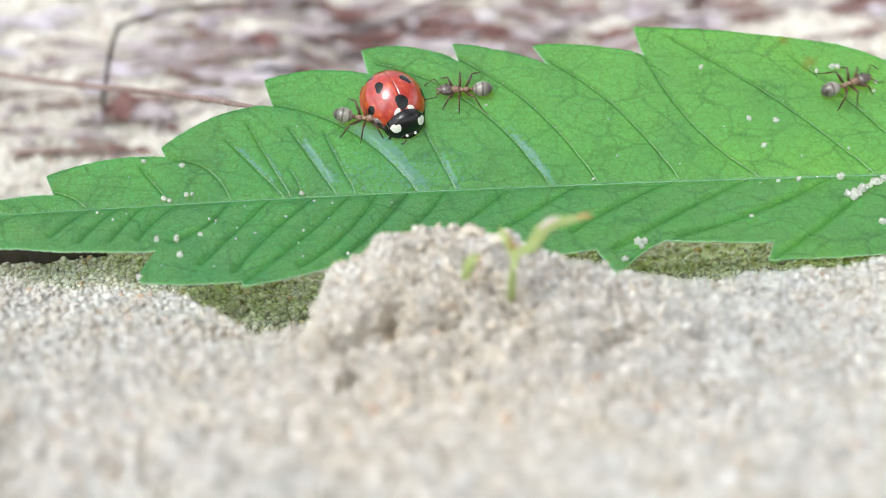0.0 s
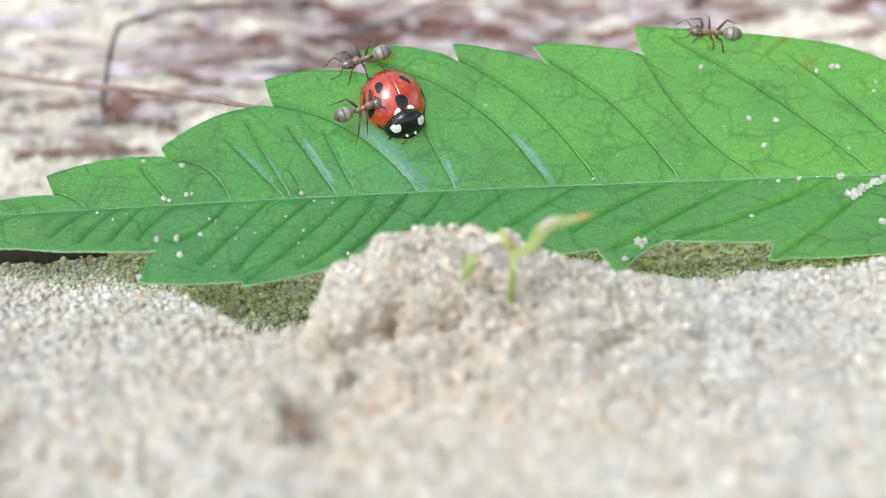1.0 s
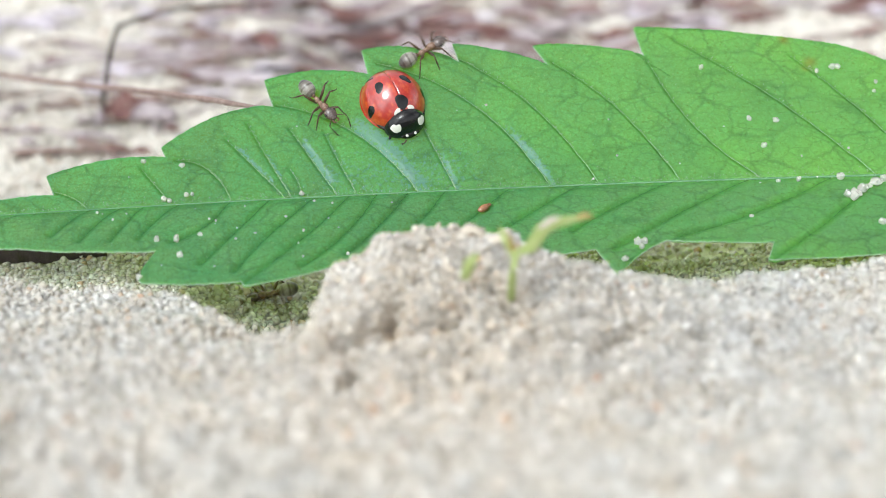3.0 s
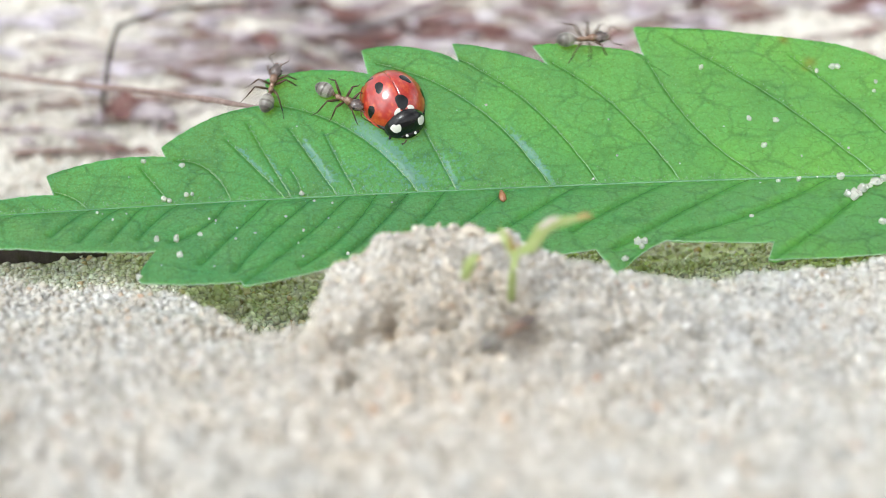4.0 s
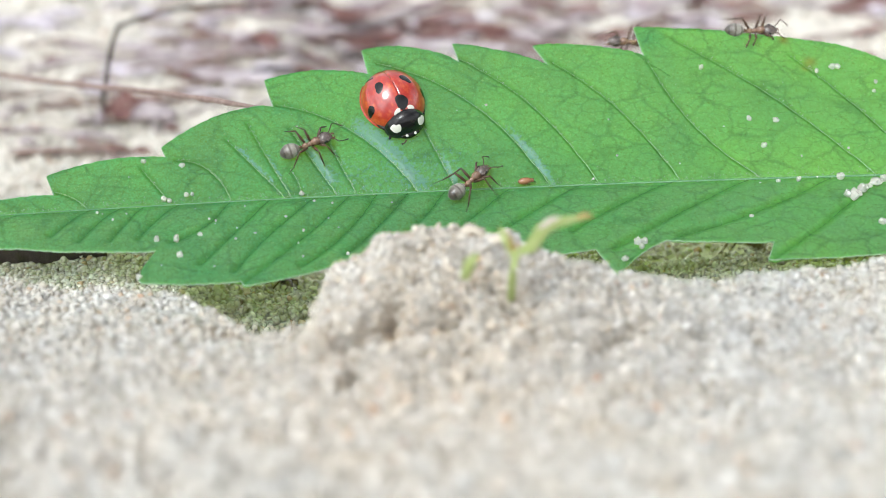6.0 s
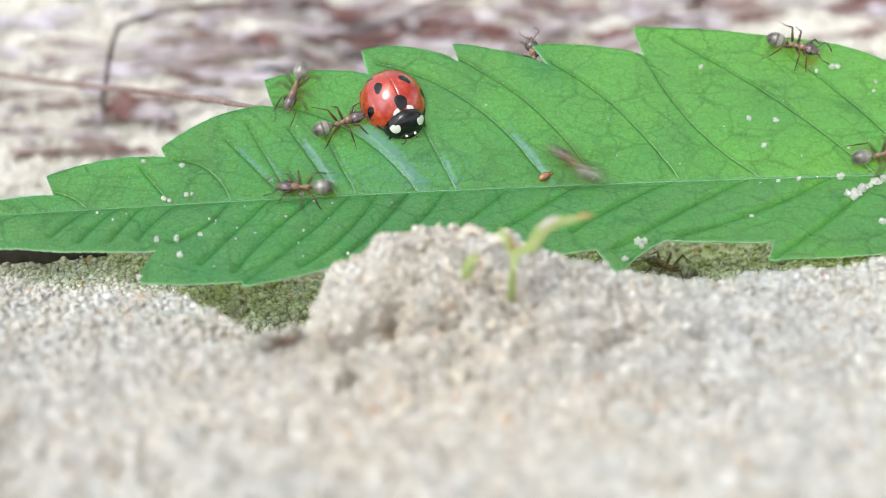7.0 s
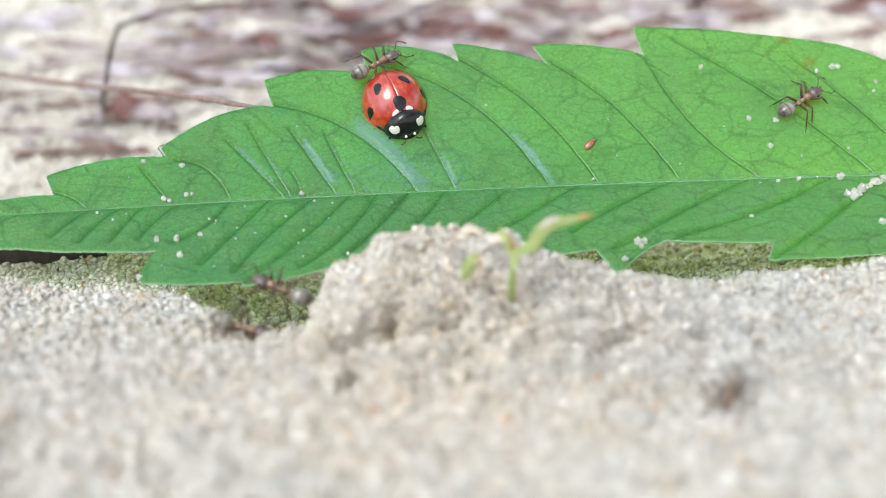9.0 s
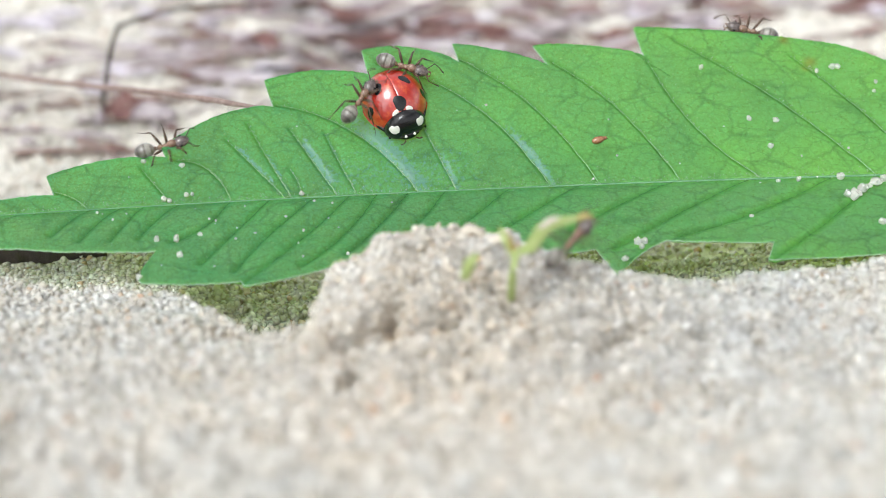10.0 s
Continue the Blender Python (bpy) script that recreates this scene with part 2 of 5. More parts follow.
    fields = ramp(nodes, links, noise_tex(nodes, links, where, 2.3, 4, 0.6), [(0.34, (0.8, 0.85, 0.83)), (0.66, (1.24, 1.18, 1.2))])
    base = mixed(nodes, links, 1.0, base, fields, "MULTIPLY")
    speck = noise_tex(nodes, links, where, 4.2, 4)
    dark_dots = ramp(nodes, links, speck, [(0.33, (1, 1, 1)), (0.39, (0, 0, 0))])
    base = mixed(nodes, links, dark_dots, base, mixed(nodes, links, 0.65, base, (0.01, 0.07, 0.012)))
    pale_dots = ramp(nodes, links, speck, [(0.63, (0, 0, 0)), (0.69, (1, 1, 1))])
    base = mixed(nodes, links, pale_dots, base, mixed(nodes, links, 0.65, base, (0.36, 0.55, 0.3)))
    base = mixed(nodes, links, marks["stain"].outputs["Fac"], base, (0.21, 0.13, 0.035))
    links.new(base, b.inputs["Base Color"])
    b.inputs["Roughness"].default_value = 0.42
    b.inputs["Specular IOR Level"].default_value = 0.5
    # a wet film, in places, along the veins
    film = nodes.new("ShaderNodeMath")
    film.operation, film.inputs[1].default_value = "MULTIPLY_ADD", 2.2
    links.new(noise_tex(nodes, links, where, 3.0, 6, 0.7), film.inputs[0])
    links.new(marks["wet_sheen"].outputs["Fac"], film.inputs[2])
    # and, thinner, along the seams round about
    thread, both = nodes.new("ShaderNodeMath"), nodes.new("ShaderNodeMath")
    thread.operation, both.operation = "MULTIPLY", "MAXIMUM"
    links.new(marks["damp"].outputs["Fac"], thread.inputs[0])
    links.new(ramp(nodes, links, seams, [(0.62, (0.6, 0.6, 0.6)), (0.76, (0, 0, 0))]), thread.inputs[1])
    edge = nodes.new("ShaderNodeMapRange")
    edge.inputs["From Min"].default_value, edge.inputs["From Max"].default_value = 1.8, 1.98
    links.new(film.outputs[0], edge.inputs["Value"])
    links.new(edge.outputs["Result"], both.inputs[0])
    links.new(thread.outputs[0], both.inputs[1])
    gloss = nodes.new("ShaderNodeMath")
    gloss.operation, gloss.inputs[1].default_value = "MULTIPLY", 0.5
    links.new(both.outputs[0], gloss.inputs[0])
    links.new(gloss.outputs[0], b.inputs["Coat Weight"])
    # the sky's reflection in it is painted as pale blue base colour
    sky_sheen = nodes.new("ShaderNodeMath")
    sky_sheen.operation, sky_sheen.inputs[1].default_value = "MULTIPLY", 0.75
    links.new(both.outputs[0], sky_sheen.inputs[0])
    base = mixed(nodes, links, sky_sheen.outputs[0], base, (0.11, 0.36, 0.5))
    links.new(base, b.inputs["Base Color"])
    b.inputs["Coat Roughness"].default_value, b.inputs["Coat IOR"].default_value = 0.15, 1.5
    height = nodes.new("ShaderNodeMath")
    height.operation = "MULTIPLY_ADD"
    links.new(noise_tex(nodes, links, where, 3.4, 5, 0.7), height.inputs[0])
    height.inputs[1].default_value = 0.8
    links.new(seams, height.inputs[2])
    bumped(nodes, links, b, height.outputs[0], 0.15, 1.0)
    glow = mixed(nodes, links, 0.65, base, mixed(nodes, links, 1.0, seams, (0.54, 0.98, 0.14), "MULTIPLY"))
    see_through(nodes, links, b, glow, 0.6)
    return m


def underside_material():
    m, nodes, links, b = material("leaf_underside")
    tone = ramp(nodes, links, noise_tex(nodes, links, place(nodes, links), 0.6, 4), [(0.3, (0.13, 0.36, 0.1)), (0.7, (0.2, 0.45, 0.16))])
    links.new(tone, b.inputs["Base Color"])
    b.inputs["Roughness"].default_value = 0.6
    see_through(nodes, links, b, mixed(nodes, links, 0.85, tone, (1.0, 0.76, 0.03)), 0.93)
    return m


leaf_green, leaf_under = leaf_material(), underside_material()
vein_green = plain("vein_green", [(0.35, (0.09, 0.27, 0.11)), (0.65, (0.22, 0.4, 0.22))], 2.0, 0.55, 0.03, 0.0, 0.2)
side_vein = plain("side_vein", [(0.35, (0.16, 0.38, 0.15)), (0.65, (0.36, 0.55, 0.3))], 3.0, 0.5, 0.03, 0.0, 0.3)
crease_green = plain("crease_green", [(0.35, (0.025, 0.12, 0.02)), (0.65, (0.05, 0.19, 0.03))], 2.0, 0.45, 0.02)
margin_green = plain("margin_green", [(0.35, (0.16, 0.36, 0.15)), (0.65, (0.42, 0.55, 0.4))], 3.0, 0.4, 0.02)
elytra_red = plain("elytra_red", [(0.3, (0.27, 0.006, 0.002)), (0.5, (0.4, 0.015, 0.004)), (0.66, (0.6, 0.11, 0.02))], 0.28, 0.3, 0.004, 1.0, 0.5)
for key, value in (("Coat IOR", 1.7), ("Coat Roughness", 0.12)):
    elytra_red.node_tree.nodes["Principled BSDF"].inputs[key].default_value = value
beetle_black = plain("beetle_black", [(0.4, (0.005, 0.005, 0.006)), (0.7, (0.012, 0.011, 0.011))], 4.0, 0.22, 0.012, 0.6, 0.2)
beetle_white = plain("beetle_white", [(0.3, (0.72, 0.70, 0.62)), (0.7, (0.82, 0.80, 0.74))], 3.0, 0.3, 0.005, 0.5)
ant_brown = plain("ant_brown", [(0.3, (0.05, 0.025, 0.016)), (0.48, (0.19, 0.1, 0.06)), (0.7, (0.5, 0.35, 0.25))], 2.5, 0.26, 0.05, 0.7)
ant_dark = plain("ant_dark", [(0.3, (0.022, 0.016, 0.014)), (0.5, (0.08, 0.055, 0.047)), (0.72, (0.3, 0.24, 0.21))], 3.0, 0.24, 0.04, 0.8)
ant_leg = plain("ant_leg", [(0.3, (0.03, 0.018, 0.012)), (0.7, (0.125, 0.07, 0.036))], 3.0, 0.35, 0.01)
ant_eye = plain("ant_eye", [(0.4, (0.008, 0.007, 0.007)), (0.7, (0.02, 0.018, 0.018))], 8.0, 0.25, 0.01)
mite_orange = plain("springtail_orange", [(0.35, (0.17, 0.06, 0.025)), (0.65, (0.4, 0.19, 0.09))], 3.0, 0.2, 0.01, 0.6)
twig_brown = plain("twig_brown", [(0.3, (0.13, 0.085, 0.075)), (0.5, (0.26, 0.18, 0.16)), (0.7, (0.42, 0.33, 0.3))], 1.4, 0.75, 0.12)
bark_dark = plain("bark_dark", [(0.3, (0.02, 0.015, 0.014)), (0.7, (0.07, 0.05, 0.045))], 1.5, 0.8, 0.15)
litter_red = plain("litter_red", [(0.3, (0.065, 0.028, 0.027)), (0.5, (0.2, 0.09, 0.08)), (0.7, (0.39, 0.26, 0.24))], 0.6, 0.7, 0.1)
litter_mauve = plain("litter_mauve", [(0.3, (0.27, 0.215, 0.23)), (0.5, (0.43, 0.37, 0.39)), (0.7, (0.64, 0.585, 0.59))], 0.5, 0.75, 0.1)
litter_pale = plain("litter_pale", [(0.3, (0.42, 0.37, 0.42)), (0.5, (0.55, 0.5, 0.55)), (0.7, (0.7, 0.66, 0.7))], 0.5, 0.75, 0.1)
sprout_green = plain("sprout_green", [(0.3, (0.24, 0.33, 0.07)), (0.7, (0.42, 0.48, 0.22))], 1.2, 0.5, 0.03)
crack_shade_brown = plain("crack_shade_brown", [(0.3, (0.3, 0.23, 0.17)), (0.7, (0.46, 0.375, 0.29))], 1.5, 0.6, 0.1)
crevice_shade_brown = plain("crevice_shade_brown", [(0.3, (0.07, 0.052, 0.045)), (0.7, (0.22, 0.18, 0.16))], 1.5, 0.8, 0.1)
sprout_ochre = plain("sprout_ochre", [(0.3, (0.3, 0.25, 0.07)), (0.7, (0.45, 0.37, 0.15))], 1.2, 0.6, 0.03)
sprout_dry = plain("sprout_dry", [(0.3, (0.5, 0.44, 0.36)), (0.7, (0.66, 0.6, 0.5))], 1.2, 0.7, 0.03)


def gaster_material():
    """Silvery plates, paler towards the waist and dark at the tip, with thin dark seams."""
    m, nodes, links, b = material("ant_gaster")
    where = place(nodes, links)
    split, span, w = nodes.new("ShaderNodeSeparateXYZ"), nodes.new("ShaderNodeMapRange"), nodes.new("ShaderNodeTexWave")
    links.new(where, split.inputs[0])
    links.new(split.outputs["X"], span.inputs["Value"])
    span.inputs["From Min"].default_value, span.inputs["From Max"].default_value = -0.95, 0.9
    tone = ramp(nodes, links, span.outputs["Result"], [(0.0, (0.05, 0.036, 0.027)), (0.3, (0.13, 0.115, 0.098)), (0.62, (0.3, 0.29, 0.255)), (0.88, (0.37, 0.355, 0.315)), (1.0, (0.14, 0.1, 0.075))])
    w.bands_direction = "X"
    w.inputs["Scale"].default_value, w.inputs["Distortion"].default_value = 0.5, 0.6
    links.new(where, w.inputs["Vector"])
    seam = ramp(nodes, links, w.outputs["Fac"], [(0.06, (0.42, 0.38, 0.34)), (0.3, (1, 1, 1))])
    mott = ramp(nodes, links, noise_tex(nodes, links, where, 3.0), [(0.3, (0.6, 0.56, 0.5)), (0.7, (1.15, 1.15, 1.15))])
    links.new(mixed(nodes, links, 1.0, mixed(nodes, links, 1.0, tone, seam, "MULTIPLY"), mott, "MULTIPLY"), b.inputs["Base Color"])
    b.inputs["Roughness"].default_value, b.inputs["Coat Weight"].default_value, b.inputs["Coat Roughness"].default_value = 0.3, 0.6, 0.18
    b.inputs["Sheen Weight"].default_value = 0.3
    bumped(nodes, links, b, noise_tex(nodes, links, where, 14.0), 0.02)
    return m


ant_gaster = gaster_material()


# ---- mesh tools; all lengths in millimetres ----
def part(name, bm, mat, parent=None, label="", at=(0, 0, 0), flat=False):
    """Links a bmesh, drawn in millimetres, as one mesh object under parent."""
    mesh = bpy.data.meshes.new(name)
    bmesh.ops.scale(bm, vec=(MM, MM, MM), verts=bm.verts)
    bmesh.ops.recalc_face_normals(bm, faces=bm.faces)
    bm.to_mesh(mesh)
    bm.free()
    mesh.shade_flat() if flat else mesh.shade_smooth()
    mesh.materials.append(mat)
    ob = new(name, mesh)
    ob.location = [c * MM for c in at]
    if parent:
        ob.parent = parent
    if label:
        ob["label"] = label
    return ob


def tube(bm, points, radii, sides=8, flatten=1.0):
    """A tapered tube through the points, closed at its ends."""
    pts, rings = [Vector(p) for p in points], []
    if isinstance(radii, (int, float)):
        radii = [radii] * len(pts)
    for i, p in enumerate(pts):
        way = (pts[min(i + 1, len(pts) - 1)] - pts[max(i - 1, 0)]).normalized()
        side = way.cross(Vector((0.02, 0.03, 1))).normalized()
        up = side.cross(way)
        rings.append([bm.verts.new(p + radii[i] * (math.cos(a) * side + flatten * math.sin(a) * up))
                      for a in (2 * math.pi * k / sides for k in range(sides))])
    for a, b in zip(rings, rings[1:]):
        for k in range(sides):
            bm.faces.new((a[k], a[(k + 1) % sides], b[(k + 1) % sides], b[k]))
    bm.faces.new(rings[0][::-1])
    bm.faces.new(rings[-1])
    return bm


def ball(bm, centre, radii, rings=10, sides=14, shape=None):
    """An ellipsoid; shape(x, y, z), on the unit ball, may bend it."""
    rows = []
    for i in range(rings + 1):
        a = math.pi * i / rings
        row = []
        for k in range(sides if 0 < i < rings else 1):
            b = 2 * math.pi * k / sides
            u = (math.cos(a), math.sin(a) * math.cos(b), math.sin(a) * math.sin(b))
            u = shape(*u) if shape else u
            row.append(bm.verts.new([c + r * q for c, r, q in zip(centre, radii, u)]))
        rows.append(row)
    for a, b in zip(rows, rows[1:]):
        for k in range(sides):
            f = [a[k % len(a)], a[(k + 1) % len(a)], b[(k + 1) % len(b)], b[k % len(b)]]
            f = list(dict.fromkeys(f))
            if len(f) > 2:
                bm.faces.new(f)
    return bm


def bent(points, steps=6):
    """A smooth line through the points."""
    p = [Vector(q) for q in points]
    p = [2 * p[0] - p[1], *p, 2 * p[-1] - p[-2]]
    out = []
    for a, b, c, d in zip(p, p[1:], p[2:], p[3:]):
        for s in (i / steps for i in range(steps)):
            out.append(0.5 * (2 * b + (c - a) * s + (2 * a - 5 * b + 4 * c - d) * s * s + (3 * b - a - 3 * c + d) * s ** 3))
    return out + [p[-2]]


def thing(name, label, category, group="", kind=""):
    return tagged(new(name), label, category, group, kind)


def mesh_from(name, verts, faces, mat, smooth_shaded=True):
    mesh = bpy.data.meshes.new(name)
    mesh.from_pydata(verts, [], faces)
    mesh.materials.append(mat)
    mesh.shade_smooth() if smooth_shaded else mesh.shade_flat()
    return mesh


# ---- the ground: one sheet of sand out to the horizon ----
def spread(a, b, step, out, grow=1.35):
    """Even steps from a to b, then wider and wider ones until out."""
    mid = list(np.arange(a, b + step / 2, step))
    low, high, s = [], [], step
    while (low[-1] if low else a) > -out:
        s *= grow
        low.append((low[-1] if low else a) - s)
        high.append((high[-1] if high else mid[-1]) + s)
    return np.array(low[::-1] + mid + high)


def build_ground():
    xs, ys = spread(-78, 78, 0.5, 60000), spread(34, 190, 0.5, 60000)
    gx, gy = np.meshgrid(xs, ys)
    z = ground_z(gx, gy) - 0.09 * smooth(190, 150, gy)
    verts = np.stack([gx, gy, z], -1).reshape(-1, 3) * MM
    n, m = len(xs), len(ys)
    i = np.arange(m - 1)[:, None] * n + np.arange(n - 1)[None]
    faces = np.stack([i, i + 1, i + n + 1, i + n], -1).reshape(-1, 4)
    ob = new("ground", mesh_from("ground", verts.tolist(), faces.tolist(), sand_bed))
    return tagged(ob, "pale damp beach sand heaped into a crumbly ridge", "sand", kind="structure")


def grain_shape():
    """A chipped grain of radius one: twelve corners, twenty faces."""
    bm = bmesh.new()
    bmesh.ops.create_icosphere(bm, subdivisions=1, radius=1)
    v = np.array([q.co[:] for q in bm.verts])
    f = np.array([[q.index for q in p.verts] for p in bm.faces])
    bm.free()
    return v, f


def build_grains(seed=4):
    rng = np.random.default_rng(seed)
    v, f = grain_shape()
    spots = []
    # x from, x to, y from, y to, number, smallest and largest radius
    for x0, x1, y0, y1, count, r0, r1 in ((-34, 34, 40, 62, 9000, 0.2, 0.4), (-44, 44, 62, 76, 15000, 0.15, 0.33), (-46, 46, 76, 96, 21000, 0.17, 0.37), (-16, 28, 64, 85, 34000, 0.13, 0.3), (-44, 44, 46, 88, 2400, 0.34, 0.5), (-46, -8, 76, 96, 3000, 0.3, 0.44),
                                          (-64, 64, 96, 130, 7000, 0.2, 0.42), (-86, 86, 130, 185, 9000, 0.25, 0.55)):
        x, y = rng.uniform(x0, x1, count), rng.uniform(y0, y1, count)
        r = r0 + (r1 - r0) * rng.random(count) ** 1.5
        heap = rng.random(count) ** 6 * (0.3 + 0.4 * (relief(x, y, 1.3, 31) > 0.25))
        # the grains of the heap cling together in crumbs
        crumbs = 0.55 * np.clip(relief(x, y, 0.8, 57), 0, 1) * np.exp(-((x - 4) / 17) ** 4 - ((y - 73) / 11) ** 4)
        spots.append(np.stack([x, y, ground_z(x, y) + r * 0.05 + heap * 0.6 + crumbs, r], -1))
    s = np.concatenate(spots)
    k = len(s)
    turn = rng.normal(size=(k, 3, 3))
    q, _ = np.linalg.qr(turn)
    lop = 1 + rng.uniform(-0.34, 0.34, (k, 1, 3))
    chip = 1 + rng.uniform(-0.24, 0.24, (k, len(v), 1))
    p = np.einsum("kij,kvj->kvi", q, v[None] * lop * chip) * s[:, 3][:, None, None] + s[:, None, :3]
    faces = (f[None] + (np.arange(k) * len(v))[:, None, None]).reshape(-1, 3)
    mesh = bpy.data.meshes.new("sand_grains")
    mesh.vertices.add(k * len(v))
    mesh.vertices.foreach_set("co", (p.reshape(-1) * MM).astype(np.float32))
    mesh.loops.add(faces.size)
    mesh.loops.foreach_set("vertex_index", faces.reshape(-1).astype(np.int32))
    mesh.polygons.add(len(faces))
    mesh.polygons.foreach_set("loop_start", (np.arange(len(faces)) * 3).astype(np.int32))
    mesh.update(calc_edges=True)
    mesh.shade_smooth()
    mesh.materials.append(grain_sand)
    return tagged(new("sand_grains", mesh), "loose glassy cream and tan sand grains", "sand", kind="stuff")


build_ground()
build_grains()

# ---- the leaf ----
# teeth from the tip of the leaf to its base: point (x, v), swell of the edge, notch (x, v); v is the reach from the midrib
UPPER = ((-47.0, 0.05, 0.25, -34.9, 1.2), (-35.7, 2.6, 0.55, -25.2, 3.6), (-25.7, 4.4, 0.9, -15.8, 7.4), (-16.7, 9.5, 0.6, -7.0, 9.6), (-7.7, 11.7, 0.7, 1.5, 10.4), (0.9, 12.0, 0.35, 10.0, 9.9), (8.6, 11.6, 0.45, 19.1, 10.4), (18.3, 12.8, 0.4, 37.2, 11.0), (37.300000000000004, 11.0, 0.2, 46.0, 7.8), (45.6, 9.6, 1.5, 66.0, 0.4))
LOWER = ((-47.0, 0.05, 1.0, -37.0, 4.2), (-36.9, 4.2, 0.3, -24.8, 5.6), (-25.75, 7.7, 0.06, -25.75, 8.8), (-25.6, 9.0, 0.25, -17.2, 9.4), (-16.8, 10.0, 0.2, -9.0, 8.1), (-9.6, 8.8, 0.2, 0.8, 7.7), (0.3, 8.9, 0.2, 13.3, 7.8), (15.0, 10.7, -0.45, 19.6, 7.1), (19.7, 7.1, 0.1, 29.0, 7.9), (28.1, 9.9, 0.1, 39.6, 9.3), (39.1, 10.3, 1.5, 66.0, 0.4))
SKEW = {1: 1.3, -1: 0.75}
# side veins of each half: foot on the midrib, a bend and the end of the vein, as x, then x and v
VEINS = {1: ((-31.8, -33.2, 1.1, -34.9, 1.5), (-24.5, -26.0, 1.6, -27.4, 3.0), (-19.1, -21.0, 3.5, -24.3, 3.5), (-14.3, -17.4, 2.9, -19.9, 5.0), (-13.7, -16.0, 3.2, -18.1, 6.3),
             (-12.8, -13.0, 1.3, -13.9, 2.2), (-9.6, -11.9, 2.9, -14.2, 5.7), (-7.8, -9.5, 2.6, -10.9, 5.1), (-2.3, -7.6, 6.4, -15.7, 7.7), (1.2, -0.6, 3.3, -2.5, 6.4),
             (9.8, 3.7, 8.6, -6.3, 10.7), (14.3, 9.4, 7.4, 1.6, 10.8), (21.8, 17.2, 6.7, 10.4, 10.3), (29.3, 22.9, 3.7, 19.4, 10.2), (39.9, 31.8, 7.3, 22.1, 11.9), (45.0, 38.5, 6.6, 33.3, 10.3), (56.0, 49.0, 4.0, 46.5, 8.0)),
         -1: ((-31.5, -33.2, 1.2, -34.4, 2.8), (-28.8, -30.8, 1.5, -31.8, 3.7), (-26.8, -28.3, 1.8, -29.1, 3.9), (-23.6, -25.7, 1.4, -26.7, 3.8), (-19.2, -20.6, 3.1, -23.7, 4.4),
              (-15.6, -18.3, 3.6, -20.8, 7.0), (-11.5, -15.4, 3.8, -17.8, 8.1), (-8.4, -12.4, 5.3, -16.9, 9.4), (-6.0, -8.2, 4.9, -12.1, 7.9), (-3.1, -5.5, 3.8, -8.3, 6.8), (0.2, -1.6, 3.4, -4.0, 5.5),
              (6.2, 3.8, 2.1, 0.0, 5.8), (12.7, 9.5, 1.7, 5.0, 5.2), (21.3, 16.7, 1.7, 11.5, 5.4), (28.3, 21.2, 3.4, 15.0, 7.7), (36.0, 28.6, 4.4, 20.8, 6.5), (40.3, 34.4, 5.6, 28.7, 9.6))}
# where a wet film, its sky sheen painted, lies beside an upper vein: number of the vein, from and to along it, width
WET_SHEEN = ((3, 0.1, 0.95, 0.5), (4, 0.15, 0.75, 0.35), (6, 0.05, 0.9, 0.9), (8, -0.1, 0.66, 1.7), (9, -0.1, 0.5, 0.75), (10, -0.1, 0.42, 0.95))
# small brown stains near the upper margin: x, v, radius
STAINS = ((35.0, 9.6, 0.5), (32.7, 11.5, 0.45), (34.5, 9.0, 0.3))


def leaf_edge(teeth, rng):
    line = []
    for x0, v0, swell, x1, v1 in teeth:
        if line:
            (xa, va), k = line[-1], max(1, int(math.hypot(x0 - line[-1][0], v0 - line[-1][1]) / 0.17))
            line += [(xa + (x0 - xa) * i / k, va + (v0 - va) * i / k) for i in range(1, k)]
        n = max(6, int(math.hypot(x1 - x0, v1 - v0) / 0.17))
        for i in range(n + 1):
            s = i / n
            rag = 0.05 * (rng.random() - 0.5) if 0 < i < n else 0
            fine = 0.05 * abs(math.sin(i * 0.55)) * (0 < i < n)
            line.append((x0 + (x1 - x0) * s, v0 + (v1 - v0) * s + swell * 4 * s * (1 - s) + rag + fine))
    return line


def vein_line(vein, n=24):
    foot, bx, bv, ex, ev = vein
    w = np.linspace(0, 1, n + 1)
    return np.stack([(1 - w) ** 2 * foot + 2 * w * (1 - w) * bx + w * w * ex, 2 * w * (1 - w) * bv + w * w * ev], -1)


def beside(vein, x, v):
    """How far the points lie beside a vein, towards the stalk positive, and how far along it."""
    line = vein_line(vein)
    least, off, along = np.full(x.shape, 1e9), np.zeros(x.shape), np.zeros(x.shape)
    for i, (a, b) in enumerate(zip(line, line[1:])):
        way, size = b - a, math.dist(a, b)
        s = np.clip(((x - a[0]) * way[0] + (v - a[1]) * way[1]) / size ** 2, 0, 1)
        gap = np.hypot(x - a[0] - s * way[0], v - a[1] - s * way[1])
        turn = np.sign((x - a[0]) * way[1] - (v - a[1]) * way[0])
        near = gap < least
        least, off, along = np.where(near, gap, least), np.where(near, gap * turn, off), np.where(near, (i + s) / (len(line) - 1), along)
    return off, along


